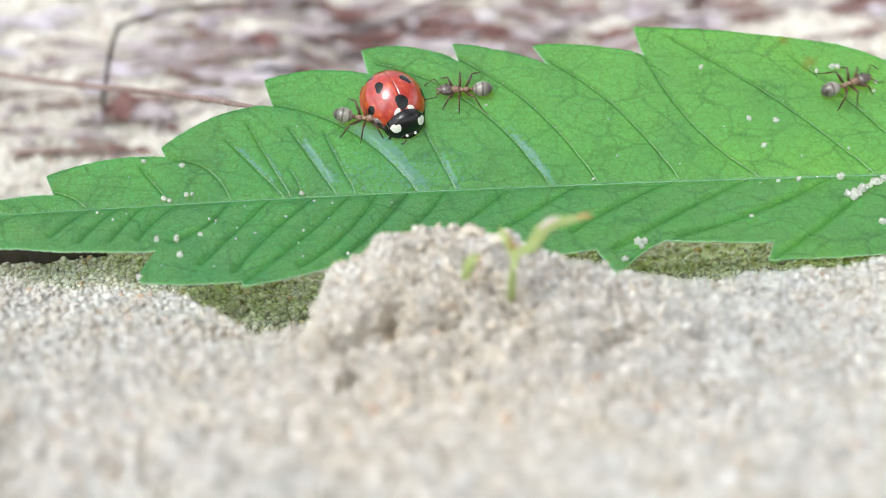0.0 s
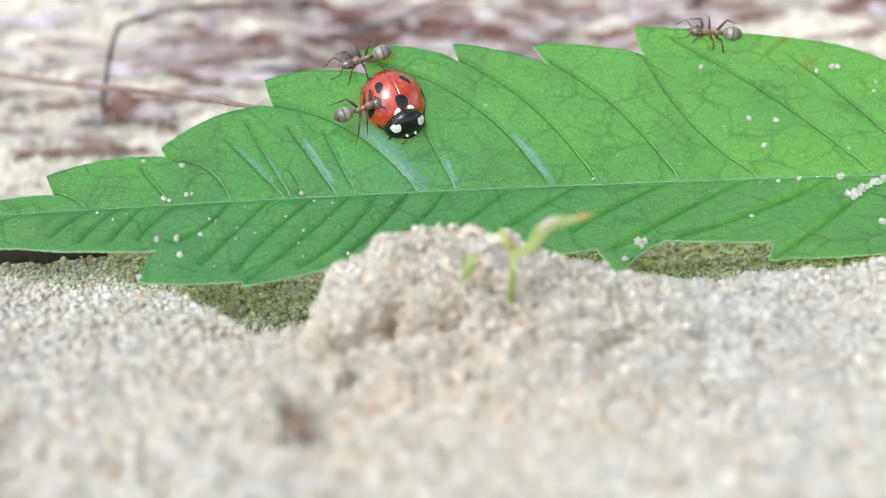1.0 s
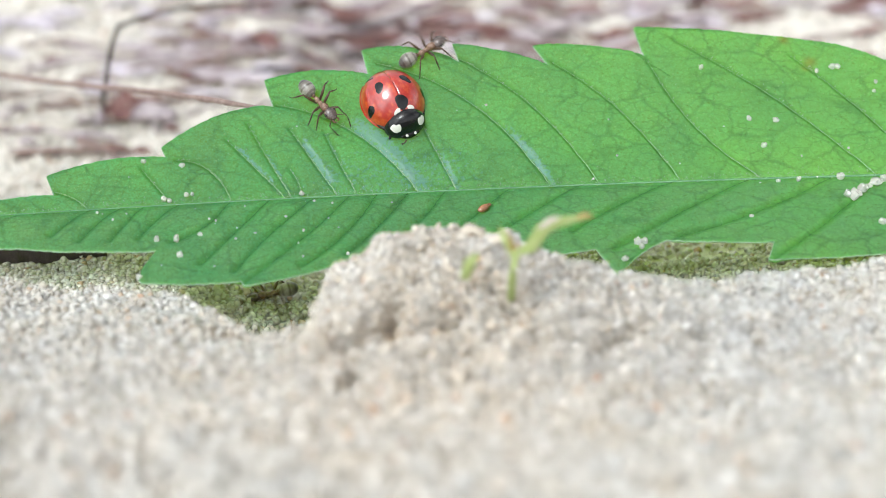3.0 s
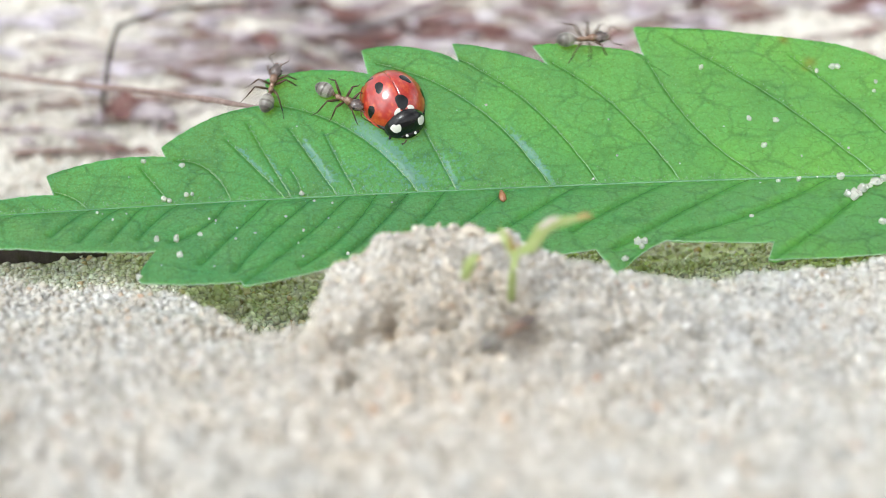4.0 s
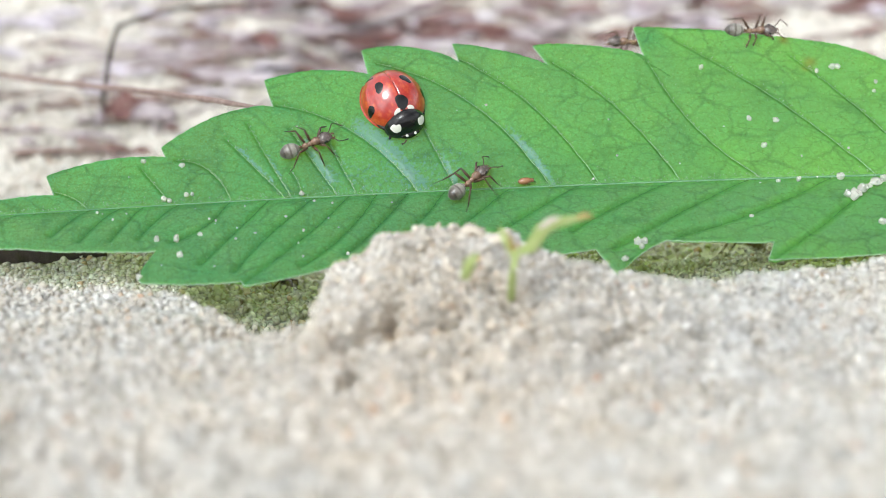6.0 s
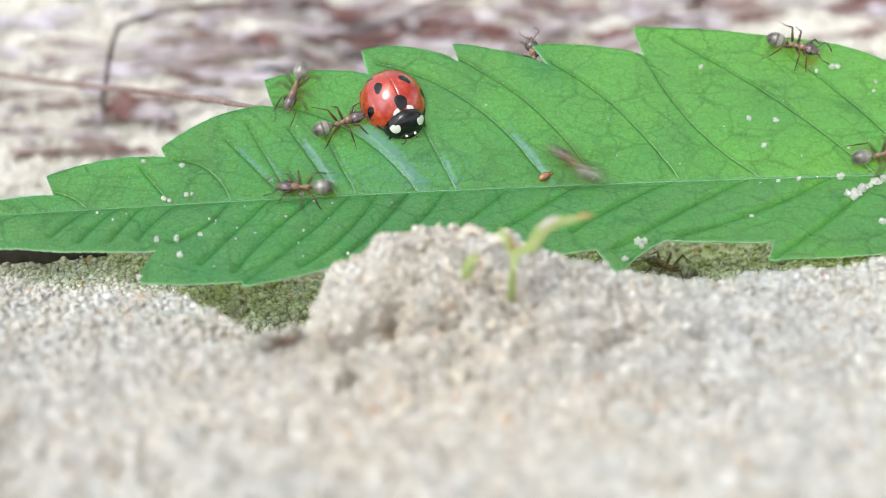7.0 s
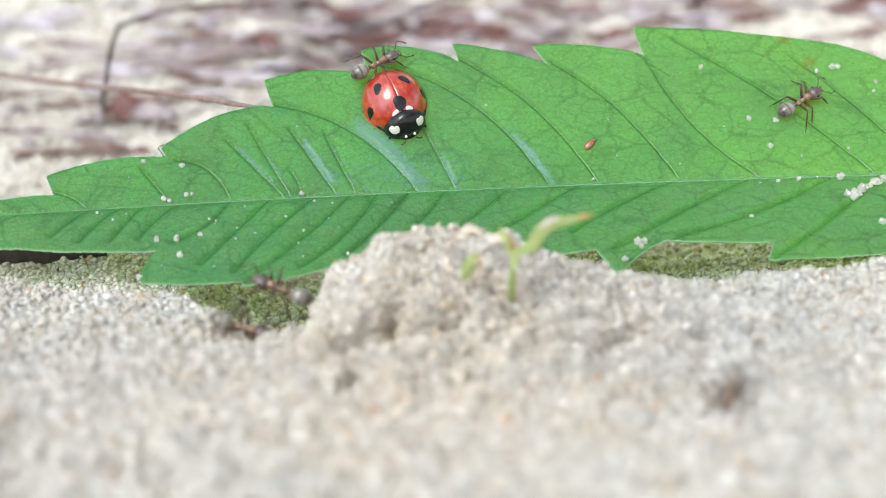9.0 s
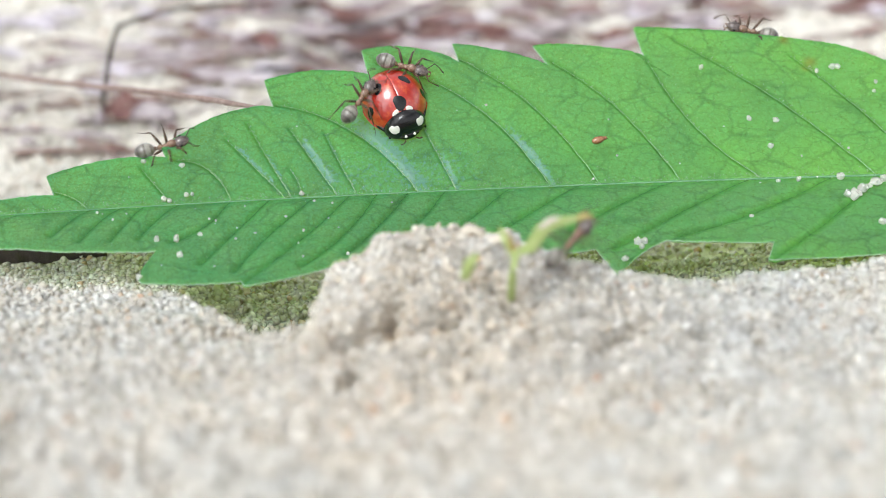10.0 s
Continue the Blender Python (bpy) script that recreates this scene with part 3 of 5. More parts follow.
def blade_relief(x, v, side, d):
    """Swelling of the blade between the side veins, d away from one, and their grooves."""
    x, v, d = np.asarray(x, float), np.asarray(v, float), np.asarray(d, float)
    fade = np.minimum(1.0, v / 2.0)
    deep, wide = (0.24, 0.2) if side > 0 else (0.26, 0.38)
    wave = relief(x, v + 40 * side, 5.0, 41) * v / 12
    return fade * (0.17 * np.minimum(1.0, d / 1.5) ** 0.7 - deep * np.exp(-(d / wide) ** 2)) + 0.18 * wave + 0.03 * fade * relief(x, v, 1.1, 43)


def leaf_point(x, v, side, lift=0.0):
    y = rib_y(x) + side * v
    return (x, y, rib_z(x) + (v * RISE if side > 0 else -v * FALL) + lift)


def build_leaf():
    rng = random.Random(8)
    leaf = thing("leaf", "fresh green serrated leaf lying over the sand", "leaf")
    verts, faces, marks, beneath, rows = [], [], [], [], 50
    first = 0
    for side, teeth in ((1, UPPER), (-1, LOWER)):
        edge = np.array(leaf_edge(teeth, rng))
        reach = edge[:, 1:]
        w = (np.arange(rows + 1) / rows)[None] ** 0.9
        px, pv = edge[:, :1] + SKEW[side] * reach * (1 - 0.78 * w - 0.22 * w * w), reach * w
        beds = [beside(q, px, pv) for q in VEINS[side]]
        d = np.min([np.abs(q[0]) for q in beds], axis=0)
        lift = blade_relief(px, pv, side, d) - 0.16 * np.exp(-(pv / 0.5) ** 2)
        upper = float(side > 0)
        band = np.exp(-(d / (0.25 if upper else 0.33 + 0.12 * relief(px, pv, 1.4, 44))) ** 2) * np.minimum(1.0, pv / 0.6) * (0.85 if upper else 0.7)
        # zone of small scattered glints, painted like the sheen of the film
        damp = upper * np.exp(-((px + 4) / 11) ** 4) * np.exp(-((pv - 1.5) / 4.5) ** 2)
        wet_sheen = 0.665 * damp
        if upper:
            for n, start, end, wide in WET_SHEEN:
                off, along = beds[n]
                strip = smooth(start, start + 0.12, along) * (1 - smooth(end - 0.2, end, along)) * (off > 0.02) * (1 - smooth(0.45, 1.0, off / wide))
                wet_sheen = np.maximum(wet_sheen, 0.94 * strip)
        stain = upper * np.minimum(0.85, sum(np.exp(-((px - a) ** 2 + 2 * (pv - b) ** 2) / c ** 2) for a, b, c in STAINS))
        low = (1 - upper) * np.minimum(1.0, d / 0.75) * np.minimum(1.0, pv / 0.8)
        for under in (0, 1):
            z = rib_z(px) + pv * (RISE if upper else -FALL) + lift - under * 0.24
            verts.append(np.stack([px, rib_y(px) + side * pv, z], -1).reshape(-1, 3) * MM)
            marks.append(np.stack([band, wet_sheen, low, damp, stain], -1).reshape(-1, 5))
        n, r = len(edge), rows + 1
        for under in (0, 1):
            a = (first + (under * n + np.arange(n - 1))[:, None] * r + np.arange(rows)[None]).reshape(-1)
            q = np.stack([a, a + r, a + r + 1, a + 1], -1)
            faces.append(q if (side > 0) == bool(under) else q[:, ::-1])
            beneath += [under] * len(q)
        a, b = first + np.arange(n - 1) * r + rows, first + (n + np.arange(n - 1)) * r + rows
        q = np.stack([a, a + r, b + r, b], -1)
        faces.append(q if side < 0 else q[:, ::-1])
        beneath += [0] * len(q)
        first += 2 * n * r
    verts, faces, marks = np.concatenate(verts).tolist(), np.concatenate(faces).tolist(), np.concatenate(marks)
    blade = new("blade", mesh_from("blade", verts, faces, leaf_green))
    blade.parent = leaf
    blade.data.materials.append(leaf_under)
    blade.data.polygons.foreach_set("material_index", beneath)
    for k, key in enumerate(("vein", "wet_sheen", "low", "damp", "stain")):
        blade.data.attributes.new(key, "FLOAT", "POINT").data.foreach_set("value", marks[:, k].astype(np.float32))
    bm = bmesh.new()
    xs = [-46.5 + 1.5 * i for i in range(76)]
    tube(bm, [(x, rib_y(x), rib_z(x) - 0.13) for x in xs], [0.04 + 0.0011 * (x + 47) for x in xs], 8, 0.8)
    part("midrib", bm, vein_green, leaf, "pale raised midrib")
    for side in (1, -1):
        edge = leaf_edge({1: UPPER, -1: LOWER}[side], random.Random(1))
        for vein in VEINS[side]:
            bm, n = bmesh.new(), 60
            line = vein_line(vein, n) + 0.03 * np.array([[math.sin(i * 0.9 + vein[0]), 0] for i in range(n + 1)])
            z = blade_relief(line[:, 0], line[:, 1], side, 0 * line[:, 0]) + (0.13 if side > 0 else 0.02) - 0.16 * np.exp(-(line[:, 1] / 0.5) ** 2)
            girth = [(0.06 if side > 0 else 0.03) * (1 - 0.7 * i / n) * (0.75 + 0.4 * math.sin(i * 2.3 + vein[0])) for i in range(n + 1)]
            tube(bm, [leaf_point(x, v, side, q) for (x, v), q in zip(line, z)], girth, 6)
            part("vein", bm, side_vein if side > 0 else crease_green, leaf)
        bm, line = bmesh.new(), []
        for x, v in edge:
            if not line or math.hypot(x - line[-1][0], v - line[-1][1]) > 0.1:
                line.append((x, v))
        tube(bm, [leaf_point(x, v + 0.01, side, float(blade_relief(x, v, side, 1.0)) - 0.1) for x, v in line], 0.06, 5)
        part("margin", bm, margin_green, leaf, "pale toothed leaf margin")
    # short pale hairs along the midrib and the upper side veins
    bm = bmesh.new()
    for i in range(1250):
        if i < 520:
            x, v, side = rng.uniform(-40, 44), abs(rng.gauss(0, 0.2)) + 0.06, 1 if rng.random() < 0.9 else -1
        elif i < 950:
            x, v = vein_line(rng.choice(VEINS[1][2:16]), 60)[int(60 * rng.random() ** 1.3)]
            x, v, side = x + rng.gauss(0, 0.07), v, 1
        else:
            x, v, side = rng.uniform(-30, 36), 9 * rng.random() ** 1.6, 1
        p = Vector(leaf_point(x, v, side, 0.0 if v > 0.6 else -0.06))
        tip = p + Vector((rng.uniform(-0.1, 0.1), rng.uniform(-0.14, 0.02), rng.uniform(0.07, 0.2)))
        tube(bm, [p, tip], [0.024, 0.01], 4)
    hairs = part("hairs", bm, hair_white, leaf, "short pale leaf hairs")
    tagged(hairs, kind="stuff")
    bm = bmesh.new()
    tube(bm, bent([(65, rib_y(65), rib_z(65)), (75, rib_y(70) + 1, 3.6), (88, 101, 1.4), (100, 103, 0.6)]), 0.75, 10)
    part("petiole", bm, vein_green, leaf)
    return leaf


build_leaf()


# sand grains that stick to the leaf: x, y, radius
def lone_grain(r, seed):
    rng = np.random.default_rng(seed)
    bm = bmesh.new()
    bmesh.ops.create_icosphere(bm, subdivisions=2, radius=r)
    bump = rng.uniform(0.8, 1.2, len(bm.verts))
    lop = rng.uniform(0.75, 1.2, 3)
    for q, s in zip(bm.verts, bump):
        q.co = [c * s * k for c, k in zip(q.co, lop)]
    return bm


ON_LEAF = ((-23.7, 95.9, 0.27), (-25.1, 93.2, 0.24), (-24.6, 93.1, 0.2), (-23.1, 93.6, 0.24), (-22.6, 93.7, 0.2), (-25.0, 88.5, 0.3), (-23.3, 88.6, 0.32), (-22.7, 86.8, 0.3), (-21.3, 89.2, 0.22), (-12.8, 94.1, 0.22), (-25.8, 84.3, 0.3), (24.5, 105.5, 0.26), (28.6, 101.2, 0.28), (31.1, 101.1, 0.3), (32.6, 96.1, 0.26), (30.7, 95.9, 0.2), (37.0, 105.7, 0.3), (37.5, 105.7, 0.34), (35.5, 105.4, 0.22), (40.7, 103.7, 0.2), (27.5, 91.6, 0.2), (36.5, 96.4, 0.34), (39.0, 90.8, 0.34), (-27.2, 96.1, 0.22), (41.0, 104.5, 0.22), (15.7, 86.6, 0.3), (17.3, 88.0, 0.32), (17.0, 88.5, 0.4), (17.6, 88.6, 0.32))
for i, (x, y, r) in enumerate(ON_LEAF):
    g = part("sand_grain", lone_grain(r, i), grain_single, flat=True, at=(x, y, leaf_z(x, y) + r * 0.75))
    tagged(g, "clear whitish sand grain on the leaf", "sand grain", "grains on the leaf")
dust = random.Random(77)
for i in range(46):
    x = dust.uniform(-31, -8) if i < 30 else dust.uniform(-8, 40)
    v = dust.uniform(-8, -0.5) if i < 26 else dust.uniform(-1.5, 8)
    y, r = rib_y(x) + v, dust.uniform(0.07, 0.15)
    if v < -6 and x < -26 or leaf_z(x, y) < float(ground_z(x, y)) + 0.5:
        continue
    g = part("sand_grain", lone_grain(r, 300 + i), grain_single, flat=True, at=(x, y, leaf_z(x, y) + r * 0.7))
    tagged(g, "tiny clear sand grain on the leaf", "sand grain", "grains on the leaf")
CLUMP = ((36.7, 94.2), (37.2, 94.3), (37.7, 94.5), (38.1, 94.8), (38.5, 95.0), (39.0, 95.3), (39.5, 95.6), (40.0, 95.8), (40.4, 96.1), (37.2, 93.9), (37.8, 94.2))
for i, (x, y) in enumerate(CLUMP):
    r = 0.34 + 0.1 * math.sin(i * 2.4)
    g = part("sand_grain", lone_grain(r, 60 + i), grain_single, flat=True, at=(x, y, leaf_z(x, y) + r * 0.7))
    tagged(g, "clear whitish sand grain in a clump beside the midrib", "sand grain", "clump on the leaf")
rolling_grain = part("sand_grain", lone_grain(0.27, 99), grain_single, flat=True, at=(29.82, 99.16, 6.97))
tagged(rolling_grain, "clear whitish sand grain nudged along the leaf", "sand grain", "grains on the leaf")


# ---- the ladybird ----
A, B, C, RIM, MIDX = 2.9, 2.72, 2.35, 0.55, -0.75


def shell(x, y, out=0.0):
    """Height of the wing cases over (x, y)."""
    q = max(0.0, 1 - ((x - MIDX) / A) ** 2 - (y / B) ** 2)
    return RIM + C * q ** 0.56 + out


def dome_point(r, a, out=0.0):
    x, y = MIDX + A * r * math.cos(a), B * r * math.sin(a)
    return (x, y, shell(x, y) + out)


def elytron(side):
    bm, rows, n, m = bmesh.new(), [], 22, 26
    for i in range(n + 1):
        r = math.sin(0.5 * math.pi * i / n)
        row = []
        for k in range(m + 1):
            a = math.pi * k / m
            x, y, z = dome_point(r, a)
            row.append(bm.verts.new((x, side * max(y, 0.012), z - 0.05 * math.exp(-(y / 0.07) ** 2))))
        rows.append(row)
    rim = []
    for out, z in ((1.035, RIM - 0.02), (1.03, RIM - 0.14), (0.96, RIM - 0.1)):
        rim.append([bm.verts.new((MIDX + A * out * math.cos(math.pi * k / m), side * max(0.012, B * out * math.sin(math.pi * k / m)), z)) for k in range(m + 1)])
    rows += rim
    for a, b in zip(rows, rows[1:]):
        for k in range(m):
            bm.faces.new((a[k], a[k + 1], b[k + 1], b[k]))
    bmesh.ops.remove_doubles(bm, verts=bm.verts, dist=1e-4)
    return bm


def spot(cx, cy, rx, ry, turn=0.0, lobes=0.08, seed=0, lift=0.014):
    """A patch of colour that lies on the wing cases."""
    bm, rng = bmesh.new(), random.Random(seed)
    ph = rng.random() * 6
    c, s, rings = math.cos(turn), math.sin(turn), []
    for i in range(1, 7):
        r, row = i / 6, []
        for k in range(24):
            a = 2 * math.pi * k / 24
            rr = r * (1 + lobes * math.sin(2 * a + ph) + lobes * 0.6 * math.sin(3 * a + 2 * ph))
            u, w = rx * rr * math.cos(a), ry * rr * math.sin(a)
            x, y = cx + u * c - w * s, cy + u * s + w * c
            row.append(bm.verts.new((x, y, shell(x, y, lift if i < 6 else 0.004))))
        rings.append(row)
    mid = bm.verts.new((cx, cy, shell(cx, cy, lift)))
    for k in range(24):
        bm.faces.new((mid, rings[0][k], rings[0][(k + 1) % 24]))
        for a, b in zip(rings, rings[1:]):
            bm.faces.new((a[k], b[k], b[(k + 1) % 24], a[(k + 1) % 24]))
    return bm


def pronotum_z(x, y):
    q = max(0.0, 1 - ((x - 1.7) / (1.2 if x > 1.7 else 1.5)) ** 2 - (y / 1.85) ** 2)
    return 0.55 + 1.75 * q ** 0.6


def pronotum_patch(points, lift=0.03):
    bm = bmesh.new()
    ring = bent([(*p, 0) for p in (*points, points[0])], 4)[:-1]
    cx, cy = sum(p.x for p in ring) / len(ring), sum(p.y for p in ring) / len(ring)
    rows = []
    for r in (0.34, 0.67, 0.93, 1.0):
        row = []
        for p in ring:
            x, y = cx + (p.x - cx) * r, cy + (p.y - cy) * r
            row.append(bm.verts.new((x, y, pronotum_z(x, y) + (lift if r < 1 else -0.01))))
        rows.append(row)
    bm.faces.new(rows[0])
    for a, b in zip(rows, rows[1:]):
        for k in range(len(ring)):
            bm.faces.new((a[k], b[k], b[(k + 1) % len(ring)], a[(k + 1) % len(ring)]))
    return bm


def build_ladybird():
    lady = thing("ladybird", "glossy red ladybird with seven black spots resting on the leaf", "ladybird")
    bm = bmesh.new()
    ball(bm, (-0.3, 0, 0.6), (3.0, 2.5, 0.5), 12, 20)
    part("underside", bm, beetle_black, lady)
    sides = {}
    for side in (1, -1):
        sides[side] = part("elytron", elytron(side), elytra_red, lady, "glossy red wing case")
        for k, (x, y, rx, ry, turn) in enumerate(((-0.06, 2.38, 0.42, 0.2, 0.1), (-1.33, 1.2, 0.5, 0.36, 0.5), (-2.85, 1.3, 0.2, 0.26, 0.2))):
            part("spot", spot(x, side * y, rx, ry, side * turn, 0.14, k), beetle_black, sides[side], "black spot")
        part("pale_patch", spot(1.2, side * 0.62, 0.2, 0.3, side * -0.3, 0.05, 5, 0.02), beetle_white, sides[side], "cream patch")
    part("scutellar_spot", spot(0.62, 0, 0.52, 0.6, 0, 0.12, 3, 0.02), beetle_black, lady, "black spot over the seam")
    bm, rows, n, m = bmesh.new(), [], 14, 28
    for i in range(n + 1):
        r = math.sin(0.5 * math.pi * i / n)
        row = []
        for k in range(m):
            a = 2 * math.pi * k / m
            x, y = 1.7 + (1.2 if math.cos(a) > 0 else 1.5) * r * math.cos(a), 1.85 * r * math.sin(a)
            row.append(bm.verts.new((x, y, pronotum_z(x, y))))
        rows.append(row)
    rows.append([bm.verts.new((1.7 + 1.1 * math.cos(2 * math.pi * k / m), 1.8 * math.sin(2 * math.pi * k / m), 0.3)) for k in range(m)])
    for a, b in zip(rows, rows[1:]):
        for k in range(m):
            bm.faces.new((a[k], a[(k + 1) % m], b[(k + 1) % m], b[k]))
    bmesh.ops.remove_doubles(bm, verts=bm.verts, dist=1e-4)
    shield = part("pronotum", bm, beetle_black, lady, "glossy black neck shield")
    for side in (1, -1):
        part("white_patch", pronotum_patch([(2.58, side * 0.85), (2.5, side * 1.17), (2.28, side * 1.43), (1.95, side * 1.55), (1.93, side * 1.28), (2.12, side * 1.12), (2.2, side * 0.86), (2.42, side * 0.76)]), beetle_white, shield, "white corner patch")
    bm = bmesh.new()
    ball(bm, (2.5, 0, 0.62), (0.58, 0.98, 0.46), 10, 16)
    head = part("head", bm, beetle_black, lady, "black head with two white dots")
    for side in (1, -1):
        bm = bmesh.new()
        ball(bm, (2.9, side * 0.38, 0.86), (0.15, 0.13, 0.1), 6, 10)
        part("white_dot", bm, beetle_white, head, "white dot")
        bm = bmesh.new()
        ball(bm, (2.72, side * 0.72, 0.68), (0.2, 0.16, 0.2), 6, 10)
        part("eye", bm, beetle_black, head)
        bm = bmesh.new()
        tube(bm, bent([(3.05, side * 0.45, 0.42), (3.2, side * 0.7, 0.3), (3.2, side * 0.95, 0.25)]), [0.06] * 10 + [0.1] * 3, 6)
        part("antenna", bm, ant_leg, head)
        for x, reach, back in ((1.9, 1.5, 0.45), (0.4, 2.0, 0.1), (-1.0, 1.9, -0.5)):
            bm = bmesh.new()
            tube(bm, [(x, side * 1.0, 0.45), (x + back * 0.6, side * reach, 0.55), (x + back, side * (reach + 0.2), 0.05), (x + back + 0.2, side * (reach + 0.4), 0.03)], [0.2, 0.17, 0.09, 0.05], 7)
            part("leg", bm, beetle_black, lady)
    return lady


ladybird = build_ladybird()
ladybird.scale = (1.1, 1.1, 1.1)


# ---- the ants ----
def build_ant():
    ant = thing("ant", "brown ant with a silvery grey banded abdomen", "ant", "ants round the ladybird")
    bm = bmesh.new()
    ball(bm, (0.58, 0, 1.17), (0.48, 0.4, 0.41), 12, 14)
    ball(bm, (0.02, 0, 1.06), (0.36, 0.25, 0.26), 10, 12)
    ball(bm, (-0.46, 0, 1.04), (0.37, 0.28, 0.36), 10, 12, lambda x, y, z: (x, y * (1 - 0.2 * z), z * (1 - 0.25 * x)))
    part("thorax", bm, ant_brown, ant, "reddish brown thorax")
    bm = bmesh.new()
    ball(bm, (-0.95, 0, 1.08), (0.12, 0.2, 0.3), 8, 10)
    tube(bm, [(-0.7, 0, 0.92), (-1.25, 0, 0.95)], 0.1, 8)
    part("petiole", bm, ant_brown, ant)
    bm = bmesh.new()

    def ringed(x, y, z):
        k = 1 - 0.035 * max(0.0, math.sin(x * 9)) ** 6
        return (x, y * k * (1 - 0.12 * x * x), z * k)
    ball(bm, (0, 0, 0), (0.96, 0.72, 0.7), 22, 18, ringed)
    part("abdomen", bm, ant_gaster, ant, "silvery grey abdomen with dark bands", at=(-1.95, 0, 1.14))
    bm = bmesh.new()
    ball(bm, (0, 0, 0), (0.7, 0.58, 0.42), 12, 14, lambda x, y, z: (x, y * (1 - 0.22 * x), z * (1 - 0.15 * x)))
    head = part("head", bm, ant_dark, ant, "dark brown head", at=(1.5, 0, 1.14))
    for side in (1, -1):
        bm = bmesh.new()
        ball(bm, (-0.08, side * 0.48, 0.16), (0.17, 0.1, 0.13), 6, 8)
        part("eye", bm, ant_eye, head)
        bm = bmesh.new()
        tube(bm, bent([(0.5, side * 0.18, -0.08), (0.78, side * 0.24, -0.16), (0.9, side * 0.04, -0.2)], 3), [0.13, 0.12, 0.11, 0.1, 0.08, 0.05, 0.03], 6, 0.7)
        part("mandible", bm, ant_brown, head)
        bm = bmesh.new()
        tube(bm, bent([(0.35, side * 0.2, 0.12), (0.75, side * 0.62, 0.3), (1.0, side * 0.95, 0.32)], 3), 0.05, 6)
        tube(bm, bent([(1.0, side * 0.95, 0.32), (1.45, side * 0.9, 0.0), (1.95, side * 0.72, -0.5)], 4), [0.045] * 6 + [0.065] * 3, 6)
        part("antenna", bm, ant_leg, head, "thin elbowed feeler")
    # legs: hip (x, y), knee, ankle and foot out from the hip
    for x, knee, ankle, foot in ((0.72, (0.6, 0.85, 0.7), (1.15, 1.35, -0.4), (1.55, 1.6, -0.85)),
                                 (0.15, (0.05, 1.1, 0.85), (0.0, 1.9, -0.35), (-0.1, 2.45, -0.82)),
                                 (-0.35, (-0.75, 1.0, 1.0), (-1.5, 1.7, -0.3), (-2.2, 2.15, -0.82))):
        for side in (1, -1):
            bm = bmesh.new()
            k, a, f = ((p[0], side * p[1], p[2]) for p in (knee, ankle, foot))
            mid = [0.5 * (p + q) for p, q in zip((0, 0, 0), k)]
            tube(bm, [(0, 0, 0), mid, k], [0.11, 0.14, 0.075], 7)
            shin = [0.5 * (p + q) for p, q in zip(k, a)]
            tube(bm, [k, shin, a], [0.065, 0.08, 0.05], 6)
            tube(bm, [a, [0.5 * (p + q) for p, q in zip(a, f)], f], [0.038, 0.032, 0.025], 5)
            part("leg", bm, ant_leg, ant, at=(x, side * 0.2, 0.85))
    return ant


first_ant = build_ant()
ants = [first_ant] + [copy_thing(first_ant, pose(0, 0, 0)) for _ in range(10)]


# ---- the springtail ----
def build_springtail():
    bug = thing("springtail", "tiny shiny orange-brown springtail on the leaf", "springtail")
    bm = bmesh.new()
    ball(bm, (-0.05, 0, 0.32), (0.66, 0.34, 0.3), 12, 14, lambda x, y, z: (x, y * (1 - 0.15 * x), z))
    part("body", bm, mite_orange, bug)
    bm = bmesh.new()
    ball(bm, (0.58, 0, 0.28), (0.2, 0.2, 0.17), 7, 10)
    head = part("head", bm, mite_orange, bug)
    for side in (1, -1):
        bm = bmesh.new()
        tube(bm, [(0.7, side * 0.08, 0.3), (0.82, side * 0.17, 0.3), (0.92, side * 0.2, 0.2)], [0.025, 0.02, 0.014], 5)
        part("antenna", bm, ant_leg, head)
        for x in (0.3, 0.1, -0.1):
            bm = bmesh.new()
            tube(bm, [(x, side * 0.12, 0.18), (x, side * 0.32, 0.16), (x - 0.03, side * 0.38, 0.02)], [0.04, 0.03, 0.02], 5)
            part("leg", bm, ant_leg, bug)
    return bug


springtail = build_springtail()


# ---- litter and twigs behind the leaf ----
def on_sand(x, y, lift=0.0):
    return (x, y, float(ground_z(x, y)) + lift)


def rough_stem(points, r0, r1, seed, sides=9):
    """A stem with knots and an uneven girth."""
    rng, bm = random.Random(seed), bmesh.new()
    line = bent(points, 9)
    radii = []
    for i, _ in enumerate(line):
        s = i / (len(line) - 1)
        radii.append((r0 + (r1 - r0) * s) * (1 + 0.18 * rng.uniform(-1, 1) + 0.35 * (i % 13 == 6)))
    tube(bm, [p + Vector((0, 0, rng.uniform(-0.06, 0.06))) for p in line], radii, sides)
    return bm


